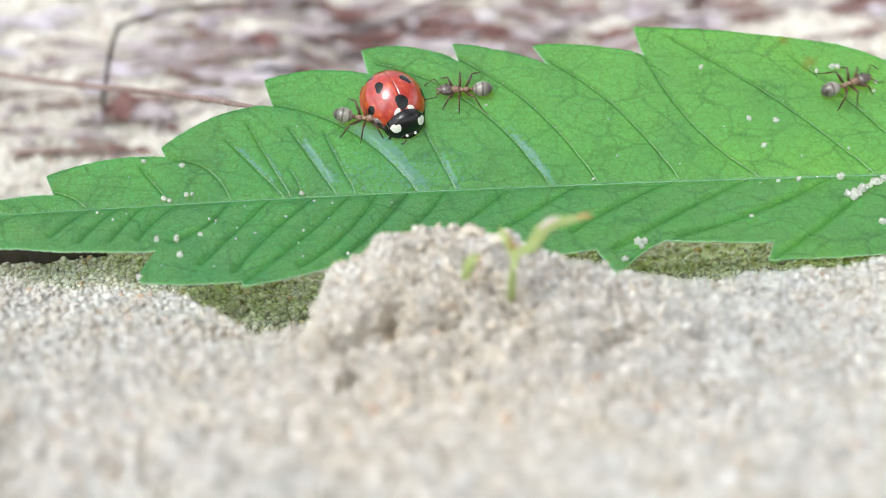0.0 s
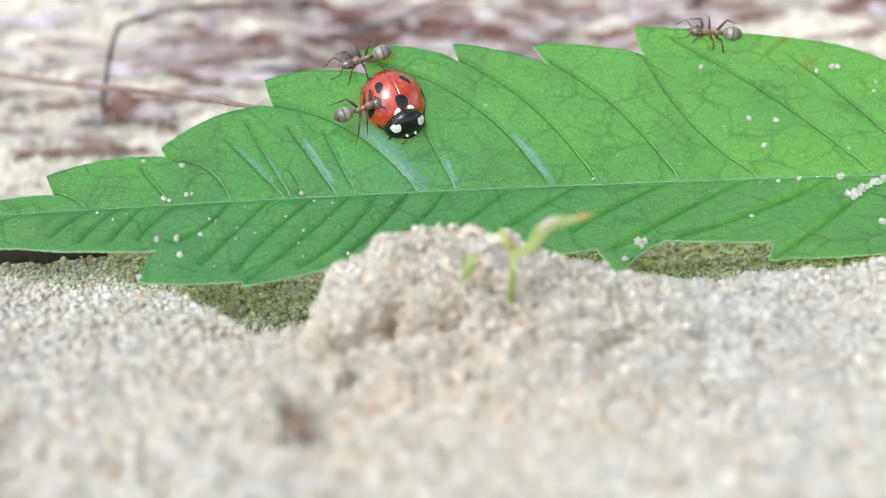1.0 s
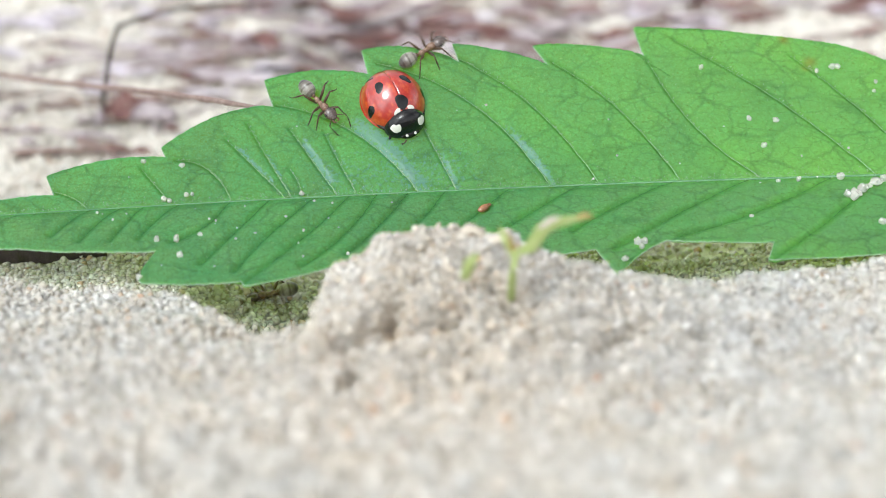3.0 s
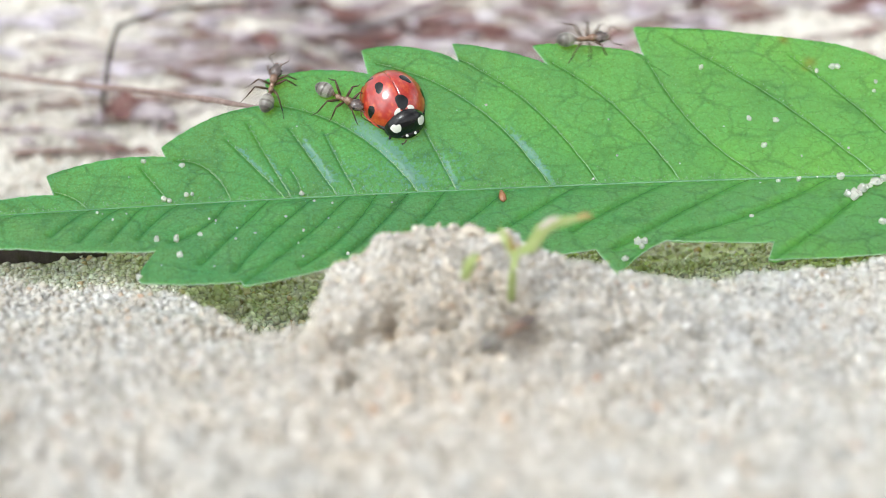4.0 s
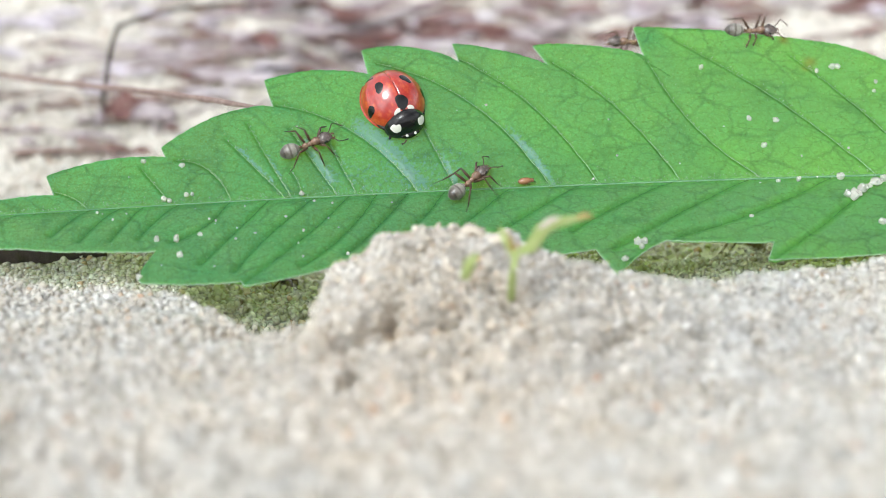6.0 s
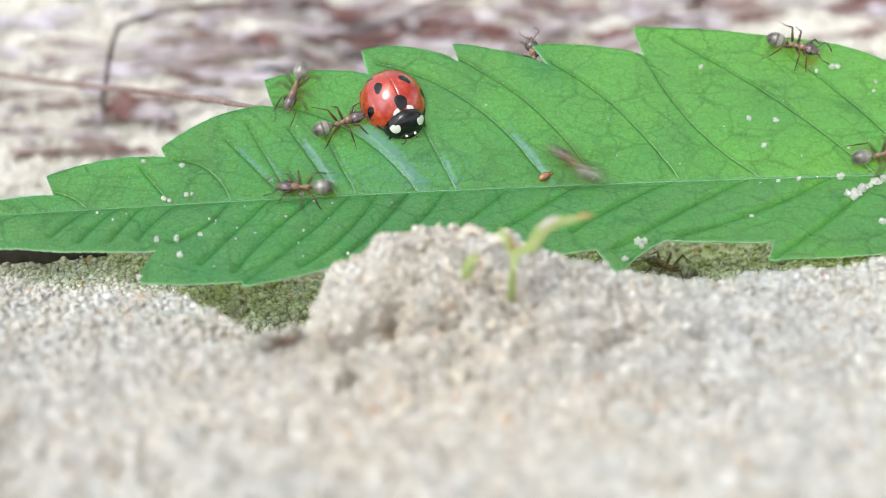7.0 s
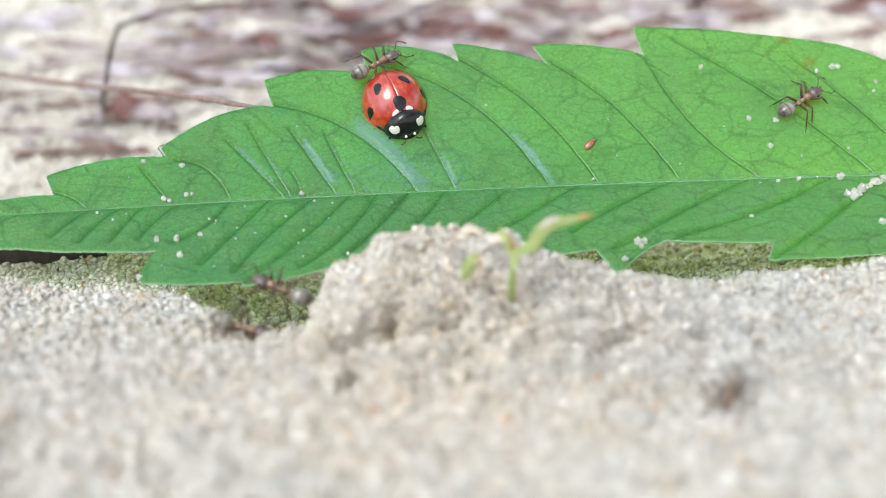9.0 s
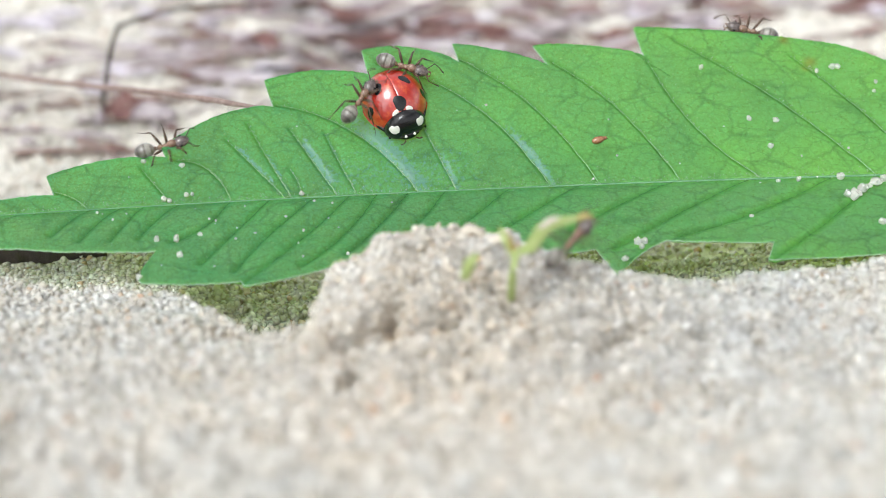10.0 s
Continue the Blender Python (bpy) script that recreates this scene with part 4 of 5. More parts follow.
def curl(length, width, bow, twist, seed):
    """A dry curled scrap of leaf with thickness and a ragged outline."""
    rng, bm = random.Random(seed), bmesh.new()
    n, m, grid = 12, 6, {}
    jag = [[rng.uniform(0.75, 1.12) for _ in range(n + 1)] for _ in range(2)]
    for under in (0, 1):
        for i in range(n + 1):
            s = i / n - 0.5
            half = width * 0.5 * max(0.06, math.cos(math.pi * s) ** 0.55)
            for k in range(m + 1):
                w = k / m - 0.5
                y = 2 * w * half * jag[int(w > 0)][i]
                z = bow * (1 - 4 * s * s) * 0.3 + bow * (4 * w * w) + 0.12 * math.sin(9 * s + 5 * w + seed)
                z = z + twist * s * y - under * 0.16
                grid[under, i, k] = bm.verts.new((s * length, y, z))
    for under in (0, 1):
        for i in range(n):
            for k in range(m):
                bm.faces.new([grid[under, a, b] for a, b in ((i, k), (i + 1, k), (i + 1, k + 1), (i, k + 1))])
    for i in range(n):
        for k in (0, m):
            bm.faces.new([grid[u, a, k] for u, a in ((0, i), (0, i + 1), (1, i + 1), (1, i))])
    for k in range(m):
        for i in (0, n):
            bm.faces.new([grid[u, i, b] for u, b in ((0, k), (0, k + 1), (1, k + 1), (1, k))])
    return bm


stalk = part("dry_stalk", rough_stem([(-14.7, 101.1, 9.2), (-28.5, 114.1, 4.5), (-40.5, 125.5, -0.2), (-52.4, 136.8, -4.7), (-64.4, 148.1, -8.7), (-76.4, 159.5, -13.3)], 0.24, 0.5, 2), twig_brown)
tagged(stalk, "thin straight reddish brown dry stalk on the sand", "stalk")
kinked = part("bent_twig", rough_stem([(-46.2, 147.3, -14.3), (-40.5, 132.1, -3.3), (-40.9, 136.5, -2.1), (-41.1, 142.1, -1), (-40.4, 144.6, -0.9), (-36, 150.1, -1.5), (-33.2, 153.3, -2.2), (-27.6, 158.2, -3.9), (-21.4, 181.4, -14.2)], 0.26, 0.22, 5), bark_dark)
tagged(kinked, "thin dark kinked twig rising from the sand", "twig")
wood = part("wood_sliver", rough_stem([(-49, 93.3, -1.5), (-41.6, 94.3, -2.4), (-36.8, 94.2, -2.3), (-31.2, 93.6, -1.4)], 2.0, 0.7, 7, 12), bark_dark)
tagged(wood, "dark brown sliver of wood under the leaf tip", "wood")

# scraps: x, y, length, width, bow, turn, colour
SCRAPS = ((-38.4, 143.5, 6.1, 4.7, 23, 1), (-42.7, 145.8, 6.7, 4.1, 32, 0), (-40.3, 147.5, 5.4, 4.0, -17, 0), (-44.2, 146.5, 3.3, 2.0, -13, 0), (-43.7, 149.6, 1.9, 3.1, -46, 0), (-45.8, 143.5, 1.7, 2.7, 2, 1), (-47.3, 142.6, 2.2, 2.7, 22, 1), (-32.9, 157.2, 4.2, 1.6, -3, 0), (-35.1, 155.5, 4.8, 2.0, 25, 0), (-33.1, 156.0, 6.2, 1.6, 34, 0), (-35.6, 156.8, 1.7, 2.3, -27, 0), (-38.6, 160.5, 2.0, 2.6, -36, 1), (-38.4, 135.3, 3.0, 1.0, 5, 0), (-42.0, 135.8, 4.1, 1.3, -21, 0))
SCRAPS += ((-37.0, 140.8, 2.5, 1.7, 1, 1), (-35.7, 140.7, 2.0, 1.1, -13, 0), (-36.2, 169.9, 2.4, 1.2, 27, 0), (-37.9, 173.1, 3.4, 2.0, -2, 0), (-29.6, 164.5, 3.0, 2.7, 33, 0), (-26.1, 164.8, 4.7, 3.2, -7, 0), (-29.2, 165.0, 3.8, 2.7, 42, 1), (-22.9, 161.9, 3.4, 2.3, -9, 1), (-25.4, 162.8, 3.2, 2.6, 17, 1), (-19.2, 171.0, 4.6, 2.1, 10, 0), (-20.1, 169.0, 7.4, 2.7, 4, 0), (-20.1, 169.3, 5.3, 2.4, 10, 1), (-16.6, 177.9, 8.7, 2.8, -23, 1), (-17.0, 178.7, 7.8, 3.1, 12, 0))
SCRAPS += ((-16.1, 179.4, 9.2, 3.2, -4, 0), (-8.8, 170.9, 5.4, 2.0, 9, 0), (-12.4, 171.8, 5.3, 1.5, 18, 0), (1.2, 176.2, 8.2, 2.3, 3, 0), (0.2, 171.2, 7.4, 2.4, -32, 0), (-1.3, 172.2, 5.5, 2.4, 1, 0), (7.5, 169.6, 5.3, 1.8, -5, 0), (4.9, 169.5, 7.4, 2.2, 11, 0), (5.2, 165.8, 5.0, 2.2, -7, 0), (1.6, 169.1, 4.5, 1.5, 18, 0), (4.2, 170.1, 5.2, 2.7, 29, 0), (5.8, 169.3, 4.5, 1.6, 17, 0), (-2.3, 162.4, 4.2, 1.2, 22, 1), (-6.4, 165.9, 4.3, 1.1, 7, 0))
SCRAPS += ((-9.4, 187.7, 8.8, 1.5, 23, 1), (-1.7, 180.1, 11.0, 1.4, 23, 1), (-8.8, 186.4, 14.1, 1.7, -14, 1), (-25.8, 178.6, 8.9, 1.1, 18, 1), (-26.9, 178.1, 7.8, 1.6, 18, 0), (-24.3, 180.1, 12.4, 1.1, 9, 0), (11.4, 176.6, 8.0, 1.4, 19, 1), (10.5, 177.9, 6.0, 1.9, 3, 1), (12.3, 177.1, 4.8, 1.6, 2, 0), (22.7, 178.7, 5.1, 2.9, -10, 1), (21.1, 178.8, 7.4, 3.1, -12, 1), (22.5, 180.3, 6.5, 3.0, -30, 0), (25.1, 169.4, 4.2, 2.1, 32, 0), (24.0, 170.8, 4.9, 1.6, -9, 0))
SCRAPS += ((25.9, 170.5, 4.0, 2.2, 26, 0), (12.3, 168.0, 5.8, 2.7, 1, 1), (17.1, 172.6, 5.0, 2.7, 1, 1), (13.7, 167.6, 3.4, 2.2, -14, 1), (30.7, 178.7, 5.5, 1.6, -18, 1), (30.1, 177.1, 9.2, 1.3, 1, 1), (30.4, 177.6, 9.5, 1.6, -19, 1), (36.3, 171.9, 5.4, 3.0, 0, 1), (37.2, 172.3, 4.5, 2.8, -3, 1), (37.1, 173.0, 6.3, 1.9, 7, 1), (40.6, 180.1, 5.1, 1.1, 9, 0), (47.5, 180.6, 6.2, 1.7, -22, 0), (40.8, 182.4, 9.2, 1.6, -11, 0), (60.9, 180.0, 9.1, 1.1, 1, 1))
SCRAPS += ((54.3, 180.5, 8.1, 1.3, -11, 1), (59.6, 180.1, 9.0, 1.4, 14, 1), (67.4, 180.2, 6.0, 1.8, -16, 0), (65.5, 182.1, 6.5, 1.9, 20, 0), (66.3, 178.9, 5.5, 1.8, 4, 0), (60.3, 159.0, 2.3, 1.2, -3, 0), (60.6, 158.9, 2.0, 1.2, -39, 0), (30.9, 166.8, 3.6, 1.9, 16, 1), (32.8, 165.4, 2.9, 1.7, -5, 1), (50.6, 177.4, 2.2, 0.6, -7, 1), (49.5, 176.9, 2.5, 0.8, 6, 1), (-55.3, 159.3, 2.3, 1.2, 69, 0), (-55.9, 160.3, 3.9, 1.0, 35, 0), (-56.0, 144.0, 2.0, 1.4, 11, 1))
SCRAPS += ((-56.7, 143.8, 2.5, 1.1, 34, 1), (-53.1, 136.4, 2.5, 0.6, -7, 1), (-53.0, 136.5, 1.8, 1.1, -11, 1), (-32.7, 177.3, 4.7, 1.0, -25, 1), (-28.5, 176.5, 7.9, 0.9, -31, 1), (-32.0, 177.0, 5.9, 1.2, 8, 0))
for i, (x, y, a, b, turn, hue) in enumerate(SCRAPS):
    scrap = part("litter_scrap", curl(a, b, b * (0.25 + 0.15 * math.sin(i * 3.1)), 0.3 * math.sin(i), i), litter_mauve if hue else litter_red, at=on_sand(x, y, 0.45))
    scrap.rotation_euler = (radians(24 * math.sin(i * 1.7)), radians(9 * math.cos(i * 2.3)), radians(turn))
    tagged(scrap, "greyish mauve dry plant scrap" if hue else "curled reddish brown dead leaf scrap", "plant litter", "litter behind the leaf")
rng = random.Random(33)
for i in range(120):
    x, y = rng.gauss(2, 26), rng.uniform(146, 192)
    if x < -38 or x > 45 and rng.random() < 0.6:
        continue
    a, b = rng.uniform(4, 12), rng.uniform(1.2, 3.2)
    scrap = part("litter_scrap", curl(a, b, b * 0.2, 0.3 * math.sin(i), 500 + i), litter_mauve if rng.random() < 0.8 else litter_red, at=on_sand(x, y, 0.3))
    scrap.rotation_euler = (radians(rng.gauss(0, 9)), radians(rng.gauss(0, 5)), radians(rng.gauss(0, 14)))
    tagged(scrap, "flat greyish dry plant scrap on the sand", "plant litter", "litter behind the leaf")
rng = random.Random(51)
for i in range(70):
    x, y = rng.uniform(-72, 78), rng.uniform(150, 196)
    a, b = rng.uniform(4, 10), rng.uniform(1.5, 4)
    scrap = part("litter_scrap", curl(a, b, b * 0.15, 0.2 * math.sin(i), 700 + i), litter_pale, at=on_sand(x, y, 0.25))
    scrap.rotation_euler = (radians(rng.gauss(0, 8)), radians(rng.gauss(0, 5)), radians(rng.gauss(0, 18)))
    tagged(scrap, "flat bleached mauve dry plant scrap on the sand", "plant litter", "litter behind the leaf")
rng = random.Random(21)
for i in range(120):
    x, y = rng.uniform(-42, 75), rng.uniform(150, 185)
    if rng.random() < 0.3:
        x, y = rng.uniform(-66, -25), rng.uniform(132, 170)
    a, turn = rng.uniform(5, 18), radians(rng.gauss(0, 16))
    c, s = math.cos(turn) * a / 2, math.sin(turn) * a / 2
    stem = part("straw", rough_stem([on_sand(x - c, y - s, 0.5), on_sand(x, y, 0.9 + rng.random() * 0.5), on_sand(x + c, y + s, 0.5)], rng.uniform(0.2, 0.75), 0.2, 100 + i, 7),
                (twig_brown, litter_mauve, litter_red, bark_dark)[int(rng.random() * (3.35 if x > -30 else 2.0))])
    tagged(stem, "short brown piece of dry straw on the sand", "straw", "straws behind the leaf")

# small dark crumbs in the ridge, added for the shade of crevices
CRUMBS = ((12.9, 70.3, 0.52), (14.3, 71.3, 0.42), (11.7, 68.4, 0.39), (15.0, 71.0, 0.33), (30.7, 73.7, 0.23), (4.1, 74.6, 0.33), (-3.5, 70.4, 0.26), (-5.9, 69.8, 0.33))
for i, (x, y, r) in enumerate(CRUMBS):
    crumb = part("crevice_shade_crumb", lone_grain(r, 200 + i), crevice_shade_brown, at=on_sand(x, y, 0.0))
    tagged(crumb, "added dark crumb that stands in for crevice shade", "soil crumb", "crumbs in the ridge")

# brownish crumbs, added as the shade in the cracks of the ridge
CRACK_SHADE = ((-5.5, 70.1, 0.54), (-5.0, 70.4, 0.47), (-4.4, 71.2, 0.54), (-3.9, 71.5, 0.47), (-3.5, 71.8, 0.38), (-5.9, 69.8, 0.47), (-0.7, 70.8, 0.41), (0.3, 71.4, 0.46), (1.2, 72.7, 0.46), (2.1, 71.9, 0.41), (2.8, 71.5, 0.34), (4.0, 74.8, 0.38), (4.3, 74.6, 0.49), (4.6, 72.5, 0.54), (4.9, 72.3, 0.41), (11.4, 72.1, 0.47), (11.8, 72.2, 0.41), (14.6, 71.3, 0.49), (15.0, 71.3, 0.43), (12.6, 69.9, 0.46), (8.5, 73.1, 0.38), (-7.0, 63.8, 0.41), (-2.2, 67.4, 0.35))
for i, (x, y, r) in enumerate(CRACK_SHADE):
    crumb = part("crack_shade_crumb", lone_grain(r, 400 + i), crack_shade_brown, at=on_sand(x, y, r * 0.3))
    tagged(crumb, "added brownish crumb that stands in for crack shade", "sand crumb", "crumbs in the ridge")


# ---- the sprout on the ridge ----
def blade_leaf(points, widths, thick=0.12):
    bm, rows = bmesh.new(), []
    line = bent(points, 5)
    for i, p in enumerate(line):
        s = i / (len(line) - 1)
        w = np.interp(s, [k / (len(widths) - 1) for k in range(len(widths))], widths)
        way = (line[min(i + 1, len(line) - 1)] - line[max(i - 1, 0)]).normalized()
        side = way.cross(Vector((0.15, -0.8, 0.6))).normalized()
        up = side.cross(way)
        rows.append([bm.verts.new(p + side * w * a + up * b) for a, b in ((-1, 0.1), (-0.5, 0), (0, -0.12), (0.5, 0), (1, 0.1), (0.5, thick), (0, thick * 0.5), (-0.5, thick))])
    for a, b in zip(rows, rows[1:]):
        for k in range(8):
            bm.faces.new((a[k], a[(k + 1) % 8], b[(k + 1) % 8], b[k]))
    bm.faces.new(rows[0])
    bm.faces.new(rows[-1])
    return bm


sprout = thing("sprout", "small yellow-green sprout growing out of the sand ridge", "sprout")
bm = bmesh.new()
tube(bm, bent([(5.1, 73.6, 7.8), (5.1, 72.7, 10.8), (5.4, 73.5, 12.3)]), [0.3] * 7 + [0.26] * 6, 8)
part("stem", bm, sprout_green, sprout)
long_leaf = part("leaflet", blade_leaf([(5.4, 73.5, 12.1), (6.4, 73.4, 12.7), (7.2, 73.6, 14.0), (8.3, 73.9, 14.5), (9.8, 74.4, 14.5)], [0.2, 0.5, 0.55, 0.4, 0.22]), sprout_green, sprout)
part("tip", blade_leaf([(9.7, 74.35, 14.5), (10.3, 74.6, 14.6), (10.9, 74.8, 14.4)], [0.22, 0.26, 0.08]), sprout_ochre, long_leaf, "withered ochre leaf tip")
part("down", blade_leaf([(6.9, 73.5, 14.2), (7.7, 73.8, 14.7), (8.4, 74.1, 14.8)], [0.1, 0.24, 0.08]), sprout_dry, long_leaf, "pale downy fold")
part("leaflet", blade_leaf([(5.4, 73.5, 11.4), (5.0, 73.4, 12.7), (4.6, 73.4, 13.8)], [0.14, 0.3, 0.1]), sprout_ochre, sprout, "withered ochre leaflet")
part("leaflet", blade_leaf([(5.1, 73.2, 11.9), (4.6, 73.7, 13.0), (4.1, 75.0, 13.3)], [0.2, 0.34, 0.1]), sprout_green, sprout)
part("leaflet", blade_leaf([(1.5, 72.0, 10.8), (1.95, 72.0, 12.2), (2.5, 72.3, 12.8)], [0.34, 0.46, 0.15]), sprout_green, sprout)
part("husk", blade_leaf([(1.4, 79, 9.2), (1.9, 79.6, 10.1), (2.9, 79.5, 10)], [0.2, 0.45, 0.15]), sprout_dry, sprout, "pale dry husk")
part("husk", blade_leaf([(3.3, 78, 9.5), (4.2, 78.3, 10.1), (4.8, 78.2, 9.9)], [0.15, 0.4, 0.15]), sprout_dry, sprout, "pale dry husk")


# ---- what moves ----
def crawl(creature, rows):
    """Rows of seconds, place in millimetres and turn in degrees; the legs of an ant step while it moves."""
    walk(creature, [(t, pose(x * MM, y * MM, z * MM, rx, ry, rz)) for t, x, y, z, rx, ry, rz in rows])
    legs = [o for o in creature.children if o.name.startswith("leg")]
    if creature not in ants:
        return
    ts = [r[0] for r in rows]
    stride, last, phase = {}, None, 0.0
    for i in range(101):
        t = i / 10
        spot_now = [np.interp(t, ts, [r[k] for r in rows]) for k in (1, 2, 6)]
        gone = 0.0 if last is None else math.dist(spot_now[:2], last[:2]) + abs(spot_now[2] - last[2]) * 0.02
        phase += min(gone, 3.0) * 0.62
        stride[t] = (phase, min(1.0, gone / 0.5))
        last = spot_now
    for n, leg in enumerate(sorted(legs, key=lambda o: (o.location.x, o.location.y))):
        hip, side = leg.location.copy(), 1 if leg.location.y > 0 else -1
        beat = math.pi * ((n // 2 + n) % 2)
        keyed, rest = [], 5 * math.sin(n * 2.1 + ants.index(creature) * 1.3)
        for t, (a, much) in stride.items():
            swing = rest + 17 * math.sin(a + beat)
            raise_up = 9 * max(0.0, math.cos(a + beat)) * much
            keyed.append((t, Matrix.Translation(hip) @ pose(0, 0, 0, side * raise_up, 0, side * -swing)))
        walk(leg, keyed)


def motions():
    lady_rest = pose(-4.4 * MM, 101.6 * MM, 8.95 * MM, 8.2, 30.1, -60.5)
    lady_shift = Matrix.Translation((0.12 * MM, -0.05 * MM, 0.02 * MM)) @ lady_rest @ pose(0, 0, 0, 6, 0, -2)
    walk(ladybird, [(0, lady_rest), (5.9, lady_rest), (6.8, lady_rest @ pose(0, 0, 0, 1, 0, 0)), (7.6, lady_shift), (10, lady_shift)])
    grain_a, grain_b = pose(29.76 * MM, 98.96 * MM, 6.88 * MM), pose(30.39 * MM, 98.92 * MM, 6.84 * MM, 0, 80, 0)
    walk(rolling_grain, [(0, grain_a), (8.55, grain_a), (8.9, grain_b), (10, grain_b)])
    crawl(springtail, [
        (0, 0.54, 88.68, 2.94, 12, -8, 33), (1.5, 0.3, 89.33, 3.1, 12, -8, 33), (2, 0.65, 89.79, 3.21, 12, -8, 33), (2.5, 2.11, 91.06, 3.52, 10, -10, 43), (2.7, 2.82, 91.6, 3.65, 12, -8, 33),
        (3.2, 4.11, 92.9, 3.97, 10, -10, 43), (3.8, 5.04, 93.59, 4.14, 12, -8, 33), (4, 5.36, 93.87, 4.21, -1, -14, 97), (4.5, 5.64, 94.63, 4.4, -4, -14, 106), (5, 5.71, 95.34, 4.68, 13, -21, 57),
        (5.5, 7.06, 95.76, 4.81, 30, -8, 17), (5.7, 7.27, 95.71, 4.77, 30, -4, 9), (6.8, 8.93, 95.99, 4.92, 31, -9, 17), (7, 9.35, 96.19, 5.05, 32, -15, 24), (7.5, 9.72, 96.3, 5.12, 27, -25, 42),
        (8, 10.74, 97.23, 5.77, 33, -15, 24), (8.5, 12.87, 98.16, 6.38, 29, -22, 37), (9, 13.58, 98.87, 6.87, 27, -25, 41), (9.5, 14.22, 99.11, 7.03, 27, -25, 41), (10, 14.44, 99.26, 7.13, 35, -10, 16),
    ])
    crawl(ants[0], [
        (0, -7.3, 100.4, 8.4, 36, 6, -5), (0.5, -7.5, 100.7, 8.7, 36, -1, 5), (1, -7.3, 100.1, 9.6, 34, -12, 20), (1.2, -7.8, 100.3, 8.3, 36, 2, 0), (1.3, -8.2, 98.3, 7, 29, 22, -31),
        (1.5, -8.4, 97.2, 6.2, 24, 28, -43), (1.8, -8.4, 97.4, 6.3, 23, 29, -45), (2, -8.4, 97.2, 6.1, 22, 29, -47), (2.1, -9.4, 95.8, 5.3, -1, 36, -88), (2.2, -9.4, 91.9, 3.7, -1, 14, -91),
        (2.3, -9.9, 91, 3.4, -6, 13, -114), (2.5, -10.7, 89.9, 3.2, -8, 12, -123), (2.7, -11.1, 87.1, 2.5, -5, 13, -111), (2.9, -14.7, 91, -5.7, 6, 6, -139), (3.2, -16.9, 90.4, -4.8, 7, -20, 163),
        (3.8, -16.8, 94.5, -5.6, 29, -27, 93), (4.6, -16.2, 98.8, -7.4, 17, 5, 39), (5.6, -15.8, 96.3, -6.2, -29, 22, -24), (6.4, -16.5, 92.3, -5.4, -28, 25, -85), (6.8, -16.3, 78.1, 0.8, -68, 8, -61),
        (6.85, -16.1, 82.9, -2.3, -30, 8, -24), (6.9, -16, 87.7, -5.4, 9, 7, 13), (7, -11, 68.7, 6.3, -24, -24, -20), (7.1, -6.5, 67.4, 7.2, -2, 6, 21), (7.2, -0.7, 71.7, 6.5, 45, -6, 30),
        (7.3, 3.1, 77.4, 8.5, 20, -45, 42), (7.4, 6.3, 74.3, 13.4, 24, -25, 18), (7.5, 9.9, 74.6, 15, 13, -4, 18), (7.6, 10.5, 74.9, 14.3, 14, 1, -4), (7.7, 12.7, 75, 13.8, 12, 8, -32),
        (7.8, 13.9, 75.1, 13.3, 13, 4, -15), (7.9, 14.1, 77.9, 7.5, 17, 50, -53), (8, 14, 69.3, 6.9, -17, 14, -47), (8.1, 16.4, 69, 5.5, -9, 11, -33), (8.2, 14.6, 54.3, 10, 0, 18, -87),
        (8.35, 13.7, 44, 12.3, 6, 20, -86), (10, 13.7, 42.1, 13.1, 4, 28, -83),
    ])
